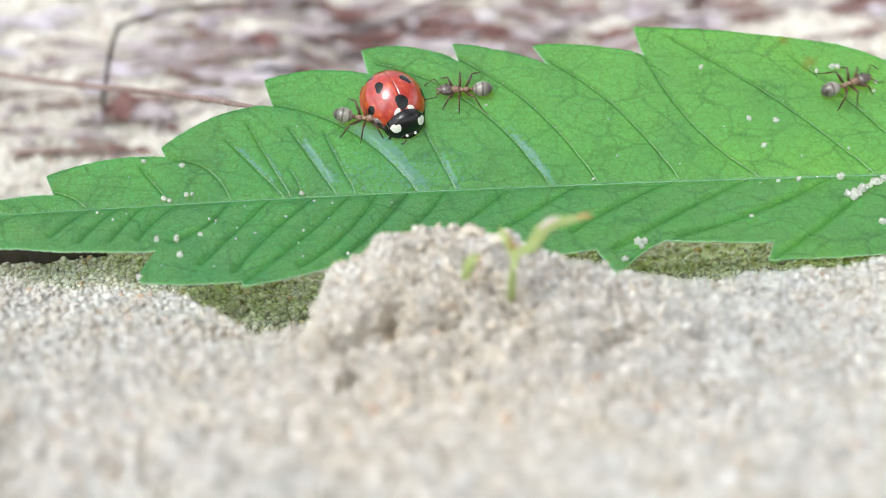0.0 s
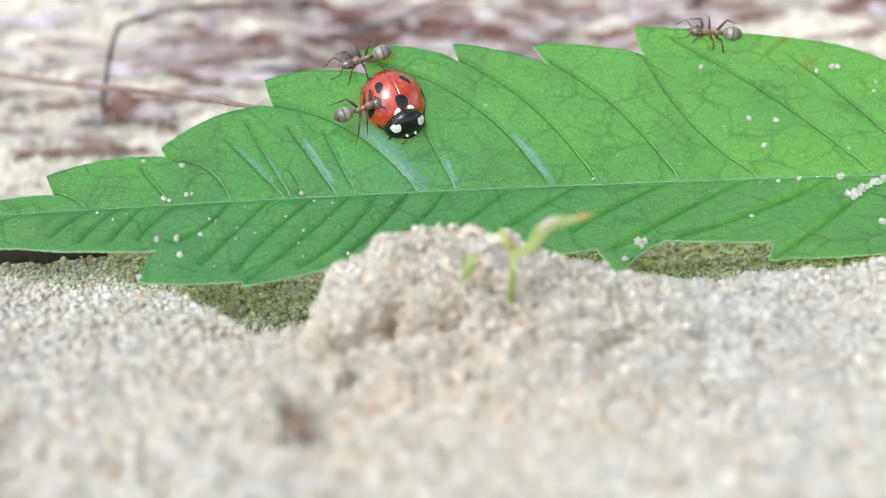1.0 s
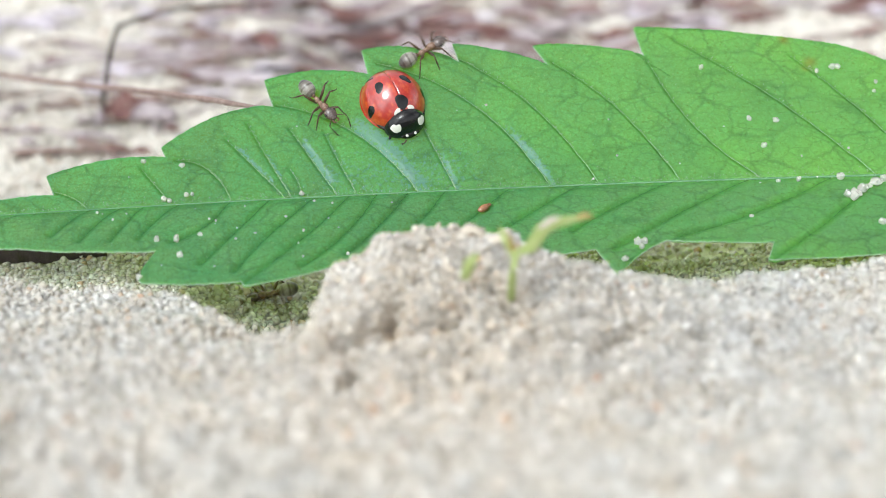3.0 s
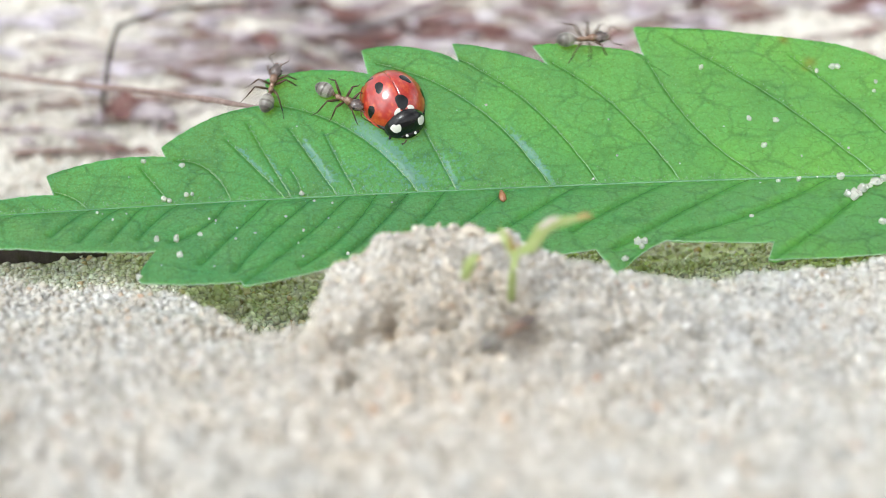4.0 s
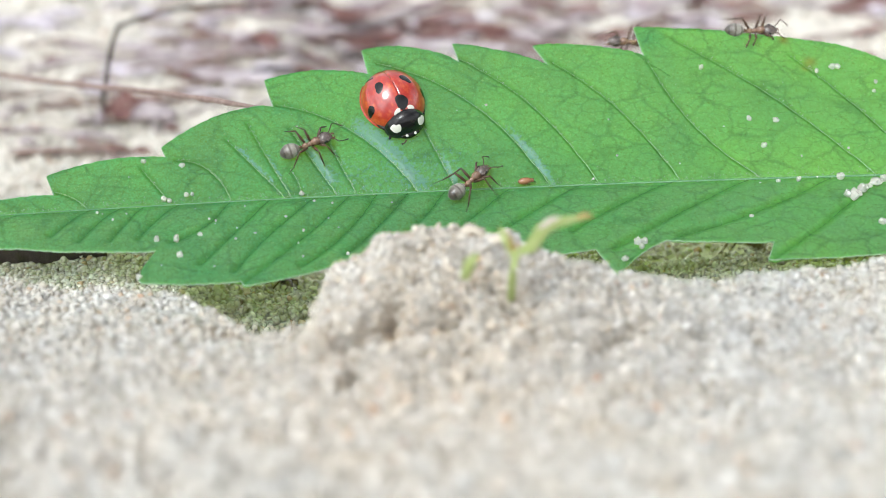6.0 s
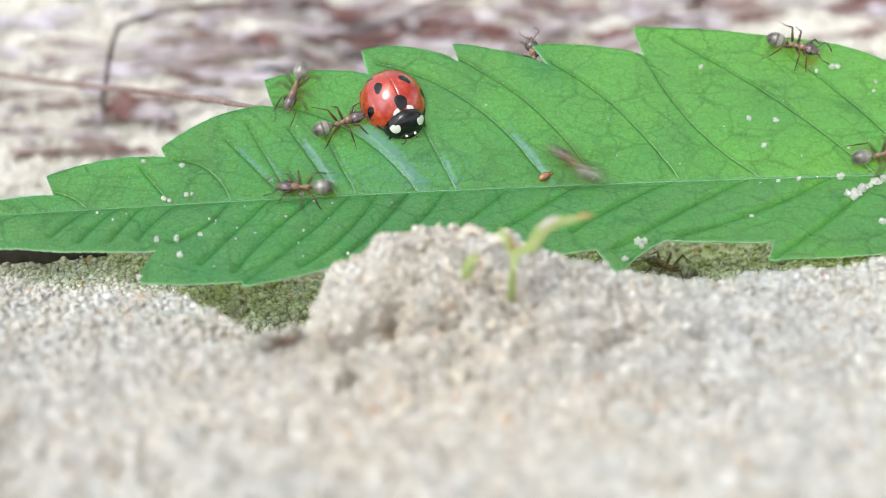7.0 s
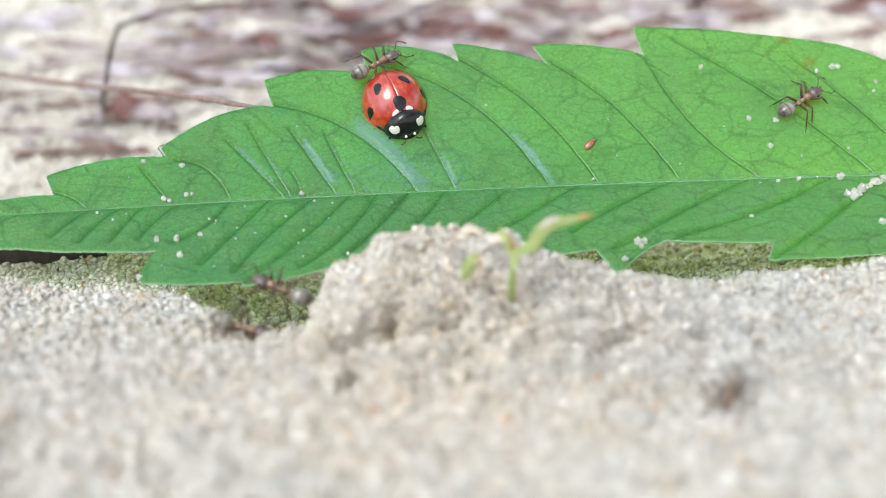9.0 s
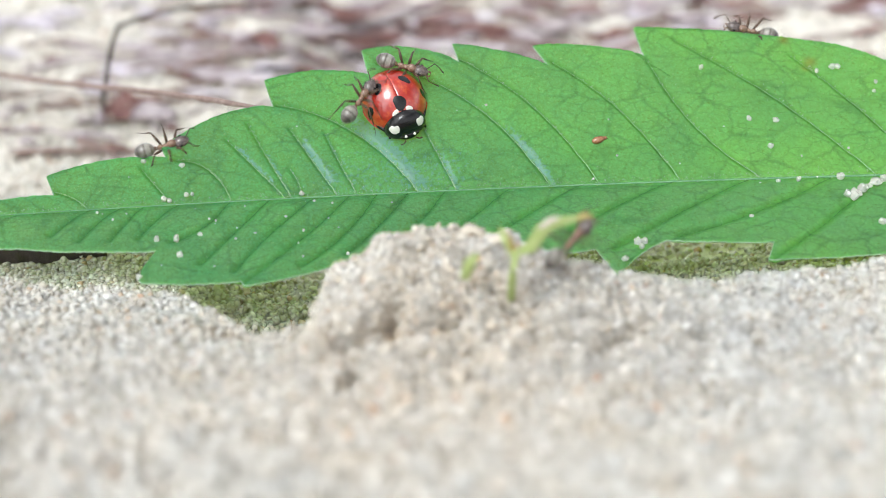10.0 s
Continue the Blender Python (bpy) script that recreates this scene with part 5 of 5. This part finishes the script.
    crawl(ants[1], [
        (0, 1.7, 103, 10, -36, 0, -177), (0.2, 1.9, 103.3, 10.2, -36, -2, -180), (0.3, 1.8, 104.5, 11.1, -33, -15, 162), (0.5, -1.3, 106, 12.2, -33, -15, 161), (0.7, -6.1, 106.4, 12.8, -36, 1, -175),
        (0.8, -5.8, 106.5, 12.8, -36, 1, -175), (1, -7.6, 105.3, 12, -35, 11, -161), (1.2, -7.5, 105.5, 12.1, -34, 12, -159), (1.5, -7.4, 104.7, 11.5, -32, 18, -150), (1.7, -6.6, 104.1, 11.9, -30, 21, -145),
        (2, -6.8, 103.6, 11.7, -19, 31, -119), (2.5, -6.8, 103.6, 11.8, -13, 34, -109), (2.7, -6.4, 104.3, 11.8, -33, 16, -154), (2.78, -5.1, 105, 12, -15, 1, -205), (2.87, -3.8, 105.6, 12.3, 4, -15, -255),
        (2.95, -2.5, 106.3, 12.5, 22, -30, 54), (3.2, -0.5, 106.4, 12.5, 36, -2, 6), (3.5, 2.7, 106.6, 12.5, 36, -2, 6), (3.8, 7.2, 107.2, 12.8, 35, -9, 15), (3.9, 9.6, 107.5, 13, 35, -7, 12),
        (4, 13.6, 107.8, 13, 36, -2, 5), (4.2, 15, 107.8, 13, 36, -1, 4), (4.5, 14, 108.6, 13, 31, -19, 31), (4.7, 18.2, 108.9, 13.1, 34, -12, 18), (4.8, 22.5, 110.9, 13.3, 35, -8, 13),
        (5, 25.5, 110.5, 12.9, 36, -2, 5), (5.3, 27.3, 109.9, 12.7, 36, 0, 1), (5.5, 27.9, 110, 12.8, 36, 0, 1), (5.7, 28.6, 109.9, 12.9, 36, 0, 1), (6.2, 31, 109.4, 13, 36, 0, 1),
        (6.8, 33.2, 108.4, 13.1, 35, 8, -9), (6.9, 33.3, 108.5, 13.2, 36, 6, -8), (7, 33.6, 107.5, 12.4, 35, 11, -14), (7.1, 33.7, 107.6, 12.5, 35, 10, -13), (7.2, 35.3, 106.5, 11.7, 34, 13, -17),
        (7.3, 38.6, 105.4, 10.8, 33, 15, -20), (7.5, 41.6, 103.3, 9.3, 26, 26, -41), (7.7, 45, 100.3, 7, 26, 26, -41), (10, 47.6, 97.6, 5.4, 17, 20, -49),
    ])
    crawl(ants[2], [
        (0, -23.3, 98.6, -4.1, 1, -11, 69), (2, -23.7, 106.5, -7.8, -10, -6, 70), (3, -25.7, 124.2, -13.4, 7, -28, 73), (3.5, -18.1, 96, 5.7, 8, -35, 81), (3.8, -16.7, 100, 8.5, -3, -36, 100),
        (3.9, -16.3, 101.4, 9.5, 3, -36, 88), (4, -15.9, 102.8, 10.6, 11, -35, 75), (4.1, -14.9, 103.1, 10.7, 18, -32, 62), (4.2, -13.2, 104.1, 11.3, 28, -24, 41), (4.3, -10.2, 104.6, 11.6, 32, -18, 29),
        (4.5, -6.7, 105.7, 12.2, 34, -13, 22), (4.7, -1, 107.4, 12.8, 36, -6, 11), (4.8, 1.5, 107.2, 12.6, 35, -7, 13), (5, 8.2, 108.1, 11.3, 36, 1, 2), (5.2, 20.8, 109.6, 12.3, 36, 1, 1),
        (5.3, 21, 109.8, 12.5, 12, -1, 58), (5.4, 21.2, 110, 12.6, -12, -4, 116), (5.5, 21.4, 110.2, 12.8, -36, -6, 173), (5.7, 21.9, 110.3, 12.9, -36, -3, 177), (6, 18, 109.2, 12, -36, -1, -179),
        (6.4, 11.4, 108.1, 11.3, -36, -1, -179), (6.8, 9.1, 107.9, 10.5, -19, -31, 126), (7, 8.7, 107.8, 11, -5, -36, 101), (7.1, 8.1, 107.6, 11.8, 22, -29, 53), (7.2, 7.3, 107, 12.5, 36, -5, 9),
        (7.3, 8.3, 106.7, 12.4, 35, 9, -10), (7.5, 9.3, 106, 11.9, 32, 18, -24), (7.6, 10.6, 105.5, 11.5, 31, 19, -25), (7.7, 13.4, 105.3, 11.3, 36, 4, -3), (7.8, 15.6, 106.1, 11.8, 36, -1, 4),
        (7.9, 15.8, 106.1, 11.8, 36, -2, 5), (8, 18.3, 106, 11.6, 36, -1, 4), (8.1, 23, 104.3, 10.3, 35, 9, -11), (8.2, 24.4, 103.6, 9.7, 36, 5, -5), (8.3, 26, 101.9, 8.5, 32, 18, -25),
        (8.5, 27, 100.9, 7.7, 29, 22, -33), (8.6, 28, 100.7, 7.6, 33, 16, -22), (8.7, 29.1, 101.3, 8, 35, 7, -8), (8.8, 31.3, 101.8, 8.3, 35, -9, 14), (8.9, 34, 102.7, 8.9, 33, -15, 22),
        (9, 33.6, 102.8, 9, 32, -18, 28), (9.2, 34.6, 105.7, 11.1, 21, -30, 54), (9.3, 34.3, 106.8, 11.9, 15, -33, 65), (9.5, 34.2, 107.6, 12.5, 8, -35, 78), (9.7, 33, 109.1, 12.9, -29, -22, 147),
        (9.8, 30.7, 109.9, 12.8, -35, -9, 169), (10, 29.6, 110.3, 12.7, -35, -9, 169),
    ])
    crawl(ants[3], [
        (0, -16.9, 140.6, -17.1, 17, -32, 92), (0.6, -17.1, 142.1, -17.2, 21, -25, 95), (1.25, -12.9, 105.4, 9.9, -14, -34, 118), (1.5, -12.9, 105.5, 11, -32, -17, 158), (1.8, -13.1, 105.2, 11.5, -36, 5, -170),
        (2, -13.1, 102.7, 10.3, -2, 36, -89), (2.1, -11.8, 101.5, 9.4, 18, 32, -55), (2.3, -11.5, 101.7, 9.5, 26, 26, -38), (2.5, -11.4, 101.7, 9.5, 26, 26, -39), (2.7, -11.8, 101.4, 9.3, 17, 32, -56),
        (3.2, -10.9, 101.6, 9.4, 30, 21, -28), (3.8, -9.7, 101.8, 9.5, 34, 12, -14), (4, -9.3, 101.9, 9.6, 32, 17, -22), (4.1, -9.5, 101.8, 9.6, 30, 20, -27), (4.2, -8.3, 100.8, 8.7, 30, 21, -29),
        (4.3, -8.2, 100.2, 8.3, 31, 20, -26), (4.5, -8.2, 97.8, 6.6, 20, 31, -51), (4.7, -9.9, 95.8, 5.3, -1, 36, -88), (5, -9.9, 95.5, 5.2, 7, 36, -75), (5.2, -7.1, 94.6, 4.6, 16, 15, -41),
        (5.3, -7, 94.7, 4.6, 18, 15, -38), (5.5, -3.6, 94.4, 4.4, 13, 6, -22), (5.7, 0.8, 95.5, 4.6, 26, 1, 1), (6, 2.6, 95.1, 4.6, 13, -14, 45), (6.3, 3.3, 96.3, 5.3, -11, -33, 113),
        (6.55, 2.1, 96.3, 5.1, -34, -12, 166), (6.8, -0.6, 95.4, 4.8, -24, -12, 158), (6.9, -12.1, 94.3, 4.3, -22, 3, -172), (7, -12.7, 94.4, 4.4, -26, -1, 180), (7.1, -16.6, 94.8, 4.8, -35, 4, -170),
        (7.2, -19.7, 86.7, 2.5, -3, 14, -101), (7.3, -25.4, 92.6, -2.3, -4, 23, -116), (7.5, -27.4, 90.3, -1.8, 2, 28, -94), (7.6, -27.3, 85.6, 0.1, 5, 5, -110), (7.7, -28.2, 84.8, 0.2, 18, -5, -124),
        (7.8, -27.8, 76.7, 3.1, 10, 18, -101), (8, -27.7, 76.1, 3.2, 5, 21, -100), (8.1, -27.9, 76.2, 3.3, -2, 16, -53), (8.2, -25.2, 73.9, 4, -22, -7, -10), (8.3, -22.6, 74.6, 3.9, -17, 3, 24),
        (8.4, -21.2, 76.6, 2.8, -22, 7, 36), (8.5, -16.5, 79.2, 2.5, 24, -4, 3), (8.6, -15.1, 77.4, 2.6, 24, 9, -6), (8.8, -14.6, 76.8, 2.5, 24, 4, -2), (9, -15.7, 76.2, 2.5, 24, 13, -9),
        (9.2, -13.5, 76.5, 3, 24, -4, 3), (9.3, -12.7, 77.1, 2.9, 24, -8, 5), (9.5, -9.7, 79.3, 6.1, 22, -40, 35), (9.6, -4, 74.9, 9, 3, 15, 24), (9.7, 2.4, 74.3, 7, 20, 13, 13),
        (9.8, 6.1, 74.9, 7.1, 30, -3, 9), (10, 10.1, 77.3, 10.3, 23, -36, 30),
    ])
    crawl(ants[4], [
        (0, -49.2, 95.9, -2.6, -16, 4, 5), (3.5, -44.2, 89.2, 3.4, 14, 1, 1), (4.2, -42, 92, 4.2, 30, 2, 3), (4.5, -39.2, 92.6, 4.4, 32, 12, -13), (5, -37.9, 91.4, 3.9, 13, 5, -18),
        (5.2, -33.1, 92.8, 4.3, 28, -5, 16), (5.3, -28.9, 93, 4.2, 25, -3, 9), (5.5, -20, 95.7, 5.6, 33, -14, 25), (5.7, -14.9, 97, 6.3, 34, -12, 20), (6.2, -11.4, 98.9, 7.5, 34, -13, 22),
        (6.8, -8.4, 100.4, 8.7, 31, -20, 34), (6.9, -9, 100.4, 8.7, 29, -22, 37), (7, -9.3, 100, 8.2, 35, -11, 19), (7.2, -9.4, 100.1, 8.3, 33, -16, 27), (7.3, -9.6, 100, 8.2, 32, -17, 29),
        (7.5, -8, 100.8, 10.5, 26, -26, 45), (7.6, -7.8, 100.6, 10.8, 29, -23, 39), (7.7, -7.6, 100.9, 11.2, 27, -25, 44), (7.8, -6.5, 102, 12.2, 29, -22, 38), (8, -6.3, 102.1, 12.2, 28, -23, 40),
        (8.1, -6.4, 102.9, 12.4, 27, -25, 43), (8.3, -6.7, 104.1, 11.7, 30, -21, 35), (8.5, -6.7, 104.2, 11.7, 31, -19, 32), (8.7, -6.3, 104.3, 11.8, 33, -16, 27), (9, -6.1, 104.5, 12, 33, -16, 27),
        (9.2, -4.6, 103.8, 11.9, 35, 10, -10), (9.3, -3.9, 103.8, 11.8, 33, 15, -18), (9.5, -3.4, 103.8, 11.5, 34, 13, -16), (9.7, -2.7, 103.8, 11.3, 31, 19, -26), (9.8, -3.6, 104.4, 12, 32, 17, -21),
        (10, -3.5, 104.1, 11.8, 34, 12, -13),
    ])
    crawl(ants[5], [
        (0, 38.2, 104.3, 10, 35, -11, 16), (0.2, 36.2, 105.3, 10.8, 29, -22, 35), (0.3, 35, 105.1, 10.7, 26, -26, 42), (0.5, 32.6, 105.6, 11, 7, -35, 80), (0.7, 28.9, 109.1, 13.1, -32, -18, 155),
        (0.8, 26.3, 109.3, 13.2, -36, -6, 173), (1, 25.8, 109.2, 13, -36, -3, 177), (1.3, 25.7, 109.2, 12.5, -36, -3, 177), (1.5, 25.1, 109.1, 12, -36, -3, 177), (1.8, 24.6, 108.5, 10.7, -35, 10, -164),
        (2.6, 35.3, 142.7, -13.9, 10, 10, -160), (5, 36.4, 133.7, -13.3, 1, 23, -127), (5.5, 29.3, 102.9, -6.7, -2, 7, -72), (5.9, 27.7, 96, -4.1, 6, 12, -60), (6.03, 27.6, 93.5, -0.4, 8, 1, -6),
        (6.15, 27.5, 91, 3.3, 9, -10, 48), (6.35, 28.4, 95.7, 4.6, 8, -12, 55), (6.55, 28.9, 97.7, 5.4, 33, -15, 23), (6.8, 32.8, 97.6, 5.2, 32, 2, -2), (6.9, 37.1, 97.5, 5.1, 30, 3, -4),
        (7, 40.4, 98.4, 5.7, 36, -5, 8), (7.1, 42.3, 99, 6.1, 35, -8, 11), (7.3, 48.2, 100, 6.8, 35, -8, 11), (10, 51.4, 100, 6.8, 35, -8, 11),
    ])
    crawl(ants[6], [
        (0, -14.4, 110.1, -12.8, -16, 22, -88), (0.2, -14.2, 98.6, -8.6, -13, 17, -96), (0.3, -11.8, 80.3, 2.2, -19, 47, -134), (0.5, -13.15, 75, 4.1, -17, 30, -127), (0.6, -13.3, 68.7, 5.3, 19, 13, -96),
        (0.8, -12.7, 61.2, 8, -6, 14, -56), (0.9, -12, 60.6, 8.6, -12, 6, -38), (1, -9.5, 57.9, 8.9, 0, 21, -51), (1.1, -8.1, 53.8, 9.9, -7, 17, -75), (1.2, -8.1, 51.6, 10.4, 15, 7, -138),
        (1.3, -10.8, 53.6, 9.7, 13, 3, -177), (1.4, -18.4, 55, 9.6, 1, -2, 173), (1.5, -23.5, 55.5, 9.1, 10, 2, 164), (1.6, -26, 62.4, 7.4, 1, -19, 96), (1.65, -25.2, 65.1, 6.6, -8, -12, 44),
        (1.7, -24.5, 67.8, 5.8, -18, -4, -7), (1.8, -19.5, 71, 4.8, -12, 13, 28), (2, -14.8, 78.2, 3.6, 24, -21, 15), (2.1, -11.5, 79, 2.1, 24, -7, 5), (2.3, -12.1, 97, -7.6, -16, -11, 64),
        (2.8, -10.7, 109.1, -12.7, -26, -1, 29), (3.4, -4.6, 87.4, 2.5, 32, 1, -25), (3.6, 0.8, 77.5, 8.5, -21, 6, -17), (3.7, 2.5, 73.2, 8.2, -7, 12, -68), (3.8, 4.1, 68.9, 8, 7, 17, -120),
        (3.85, 2.6, 68, 7.5, 0, 14, -70), (3.9, 1.1, 67, 7.1, -6, 10, -20), (4, 5, 68.6, 7.7, -2, -7, 38), (4.1, 9.2, 70.5, 7.1, 15, -2, 0), (4.2, 11.5, 69.2, 6.3, 2, 16, -7),
        (4.3, 14.3, 68.8, 5.8, -23, 0, 4), (4.4, 17.6, 70.2, 5.6, 10, 6, 3), (4.5, 25.5, 67.2, 6.2, -13, -5, -1), (4.65, 35.5, 65.9, 6.9, -12, 4, 4), (5.5, 41.6, 72.7, 6, -22, -27, 76),
        (6.75, 43.9, 83.9, 2, -4, -14, 107), (8, 46.2, 95.1, -1.9, 14, -1, 138), (8.2, 39, 92.8, -1.7, 2, 12, -161), (8.3, 28.9, 73, 5.6, 10, 9, -169), (8.4, 17, 68.9, 6.9, -24, 8, -174),
        (8.5, 15.9, 68.9, 6.9, -24, 3, -178), (8.8, 15.8, 68.9, 6.9, -24, 3, -178), (8.9, 17, 68.8, 6.7, -24, 2, -179), (9, 19.4, 62, 7.3, 13, 19, -109), (9.1, 18.8, 55, 9.7, 0, 18, -88),
        (9.3, 18.2, 53.1, 10.3, -10, 5, -33), (9.5, 19.7, 57.4, 9, -15, -11, 44), (9.65, 26.7, 66.1, 6.8, -22, -13, 37), (9.85, 36.5, 72.9, 5.8, 1, -12, 25), (10, 38.9, 72.7, 5.8, -10, -5, 26),
    ])
    crawl(ants[7], [
        (0, 30.9, 49.9, 10.9, 4, -1, 179), (0.3, 28.6, 49.5, 11, 11, -1, -177), (0.5, 23.2, 48.9, 11.4, 9, -1, -180), (0.7, 17, 48.8, 11.7, 6, 2, 178), (0.8, 3.4, 50.8, 10.9, 17, -7, 176),
        (0.95, -6.9, 44.9, 12.4, 12, 2, -158), (1.2, -13.9, 42.1, 13.2, -15, 10, -167), (2.1, -22.1, 44.6, 12.6, -6, -4, -210), (3, -30.4, 47.1, 12, 2, -17, 106), (3.5, -22, 44.9, 12.7, 1, -9, 52),
        (4, -13.7, 42.7, 13.3, 0, -1, -2), (5.2, 28.7, 47.7, 11.4, -8, -1, 18), (5.6, 32.6, 62, 8.4, -6, -13, 59), (6, 36.5, 76.3, 5.5, -3, -25, 100), (6.4, 31.1, 93.7, -2.3, 7, 4, 168),
        (6.8, 20.5, 93.7, -4.2, 3, 4, 173), (7, 20.9, 93.5, -4, -3, -7, 159), (7.1, 21.5, 93.5, -3.8, -4, -10, 166), (7.2, 21.3, 93.9, -4.1, 5, -2, 177), (7.3, 15.7, 79.1, 6, -24, -4, 178),
        (7.5, 14.2, 74.9, 8.6, -24, -7, 175), (7.6, 13.5, 75.2, 9, -24, -10, 173), (7.7, 12, 75.3, 10.1, -24, -28, 159), (7.8, 11.8, 75.4, 10.2, -24, -24, 163), (8, 9.4, 74.3, 10.3, -24, -27, 159),
        (8.1, 8.7, 75.2, 10.8, -23, -35, 152), (8.2, 6.8, 80.1, 9.1, -24, -29, 158), (8.3, 4.3, 90.6, 3.3, -13, -6, 156), (8.4, 0.4, 91.7, 3.6, -13, -5, 162), (8.5, -4.8, 91.9, 3.6, -14, -2, 172),
        (8.6, -8.3, 86.6, 2.3, -11, 8, -144), (8.7, -10.2, 82.4, 3.5, -21, 43, -141), (8.8, -11.9, 80.9, 3.2, -24, 0, 180), (9, -13.3, 79.2, 4.2, -24, -18, 167), (9.2, -14.7, 85.7, 1.8, -3, -14, 106),
        (9.3, -15.1, 86.7, 2.4, -2, -14, 101), (9.5, -15.5, 93, 4.4, -3, -14, 103), (9.7, -14.1, 98.8, 7.5, 13, -34, 72), (9.8, -9.5, 99.9, 8.1, 27, -25, 43), (10, -7.5, 100.4, 10.4, 23, -29, 52),
    ])
    crawl(ants[8], [
        (0, 50.8, 95.2, -1.9, -6, 0, -173), (5.6, 45.4, 91, 3.4, -14, 0, 180), (6.3, 40.4, 92.9, 3.9, -14, 0, 180), (6.55, 33.2, 92.3, 3.7, -14, 0, 180), (6.8, 23.1, 94.5, 4.2, -12, -8, 145),
        (6.9, 22.7, 94.5, 4.2, -12, -7, 150), (7, 11.8, 97.1, 5.6, -29, -23, 148), (7.1, 5.6, 101, 8.4, -5, -36, 101), (7.2, 4.5, 103.1, 9.9, -14, -34, 117), (7.3, 3.2, 106.8, 12.1, -13, -34, 115),
        (7.4, 2.6, 108.6, 10.8, 2, -36, 89), (7.6, 2.3, 106.4, 8.4, 30, -21, 34), (8.2, 5.2, 139.4, -13.4, 18, 0, 3), (10, 5.9, 138.4, -13.8, 14, -1, 1),
    ])
    crawl(ants[9], [
        (0, -16.9, 140.6, -17.1, 17, -32, 92), (6, -17.1, 142.1, -17.2, 21, -25, 95), (6.75, -12.5, 105.9, 10.7, -7, -35, 105), (6.8, -12.6, 105.7, 10.9, -5, -11, 161), (6.85, -12.8, 105.4, 11.2, -3, 12, 217),
        (6.9, -12.9, 105.2, 11.4, -1, 36, -87), (7, -13.8, 102.6, 10.3, -14, 34, -110), (7.1, -14.7, 100.1, 8.5, -6, 36, -96), (7.2, -16.1, 92.3, 4, -1, 14, -92), (7.3, -17.2, 81.4, -0.3, -32, 20, -87),
        (7.5, -18.7, 80.9, 0.6, -37, -1, -113), (7.6, -20.4, 71, 4.8, 27, 4, -157), (7.7, -24.3, 66.2, 6.4, 15, -1, -161), (7.8, -26.8, 60, 8.3, 0, 6, -161), (7.95, -32, 55.9, 9.6, 8, -6, -158),
        (10, -34, 55, 9.6, 6, 6, 174),
    ])
    crawl(ants[10], [
        (0, -30.9, 125.5, -13.4, -2, -24, 127), (8.3, -30.9, 125.5, -13.4, -2, -24, 127), (9.1, -26.6, 98.1, 4.5, 21, -30, 57), (9.3, -26.7, 97.6, 6.1, 36, -4, 10), (9.5, -26.7, 97.7, 6.2, 35, -10, 18),
        (9.7, -25.6, 98.2, 6.7, 34, -13, 22), (9.8, -24.2, 98.8, 7.1, 33, -14, 25), (10, -25.4, 98.2, 6.7, 35, -8, 16),
    ])


motions()
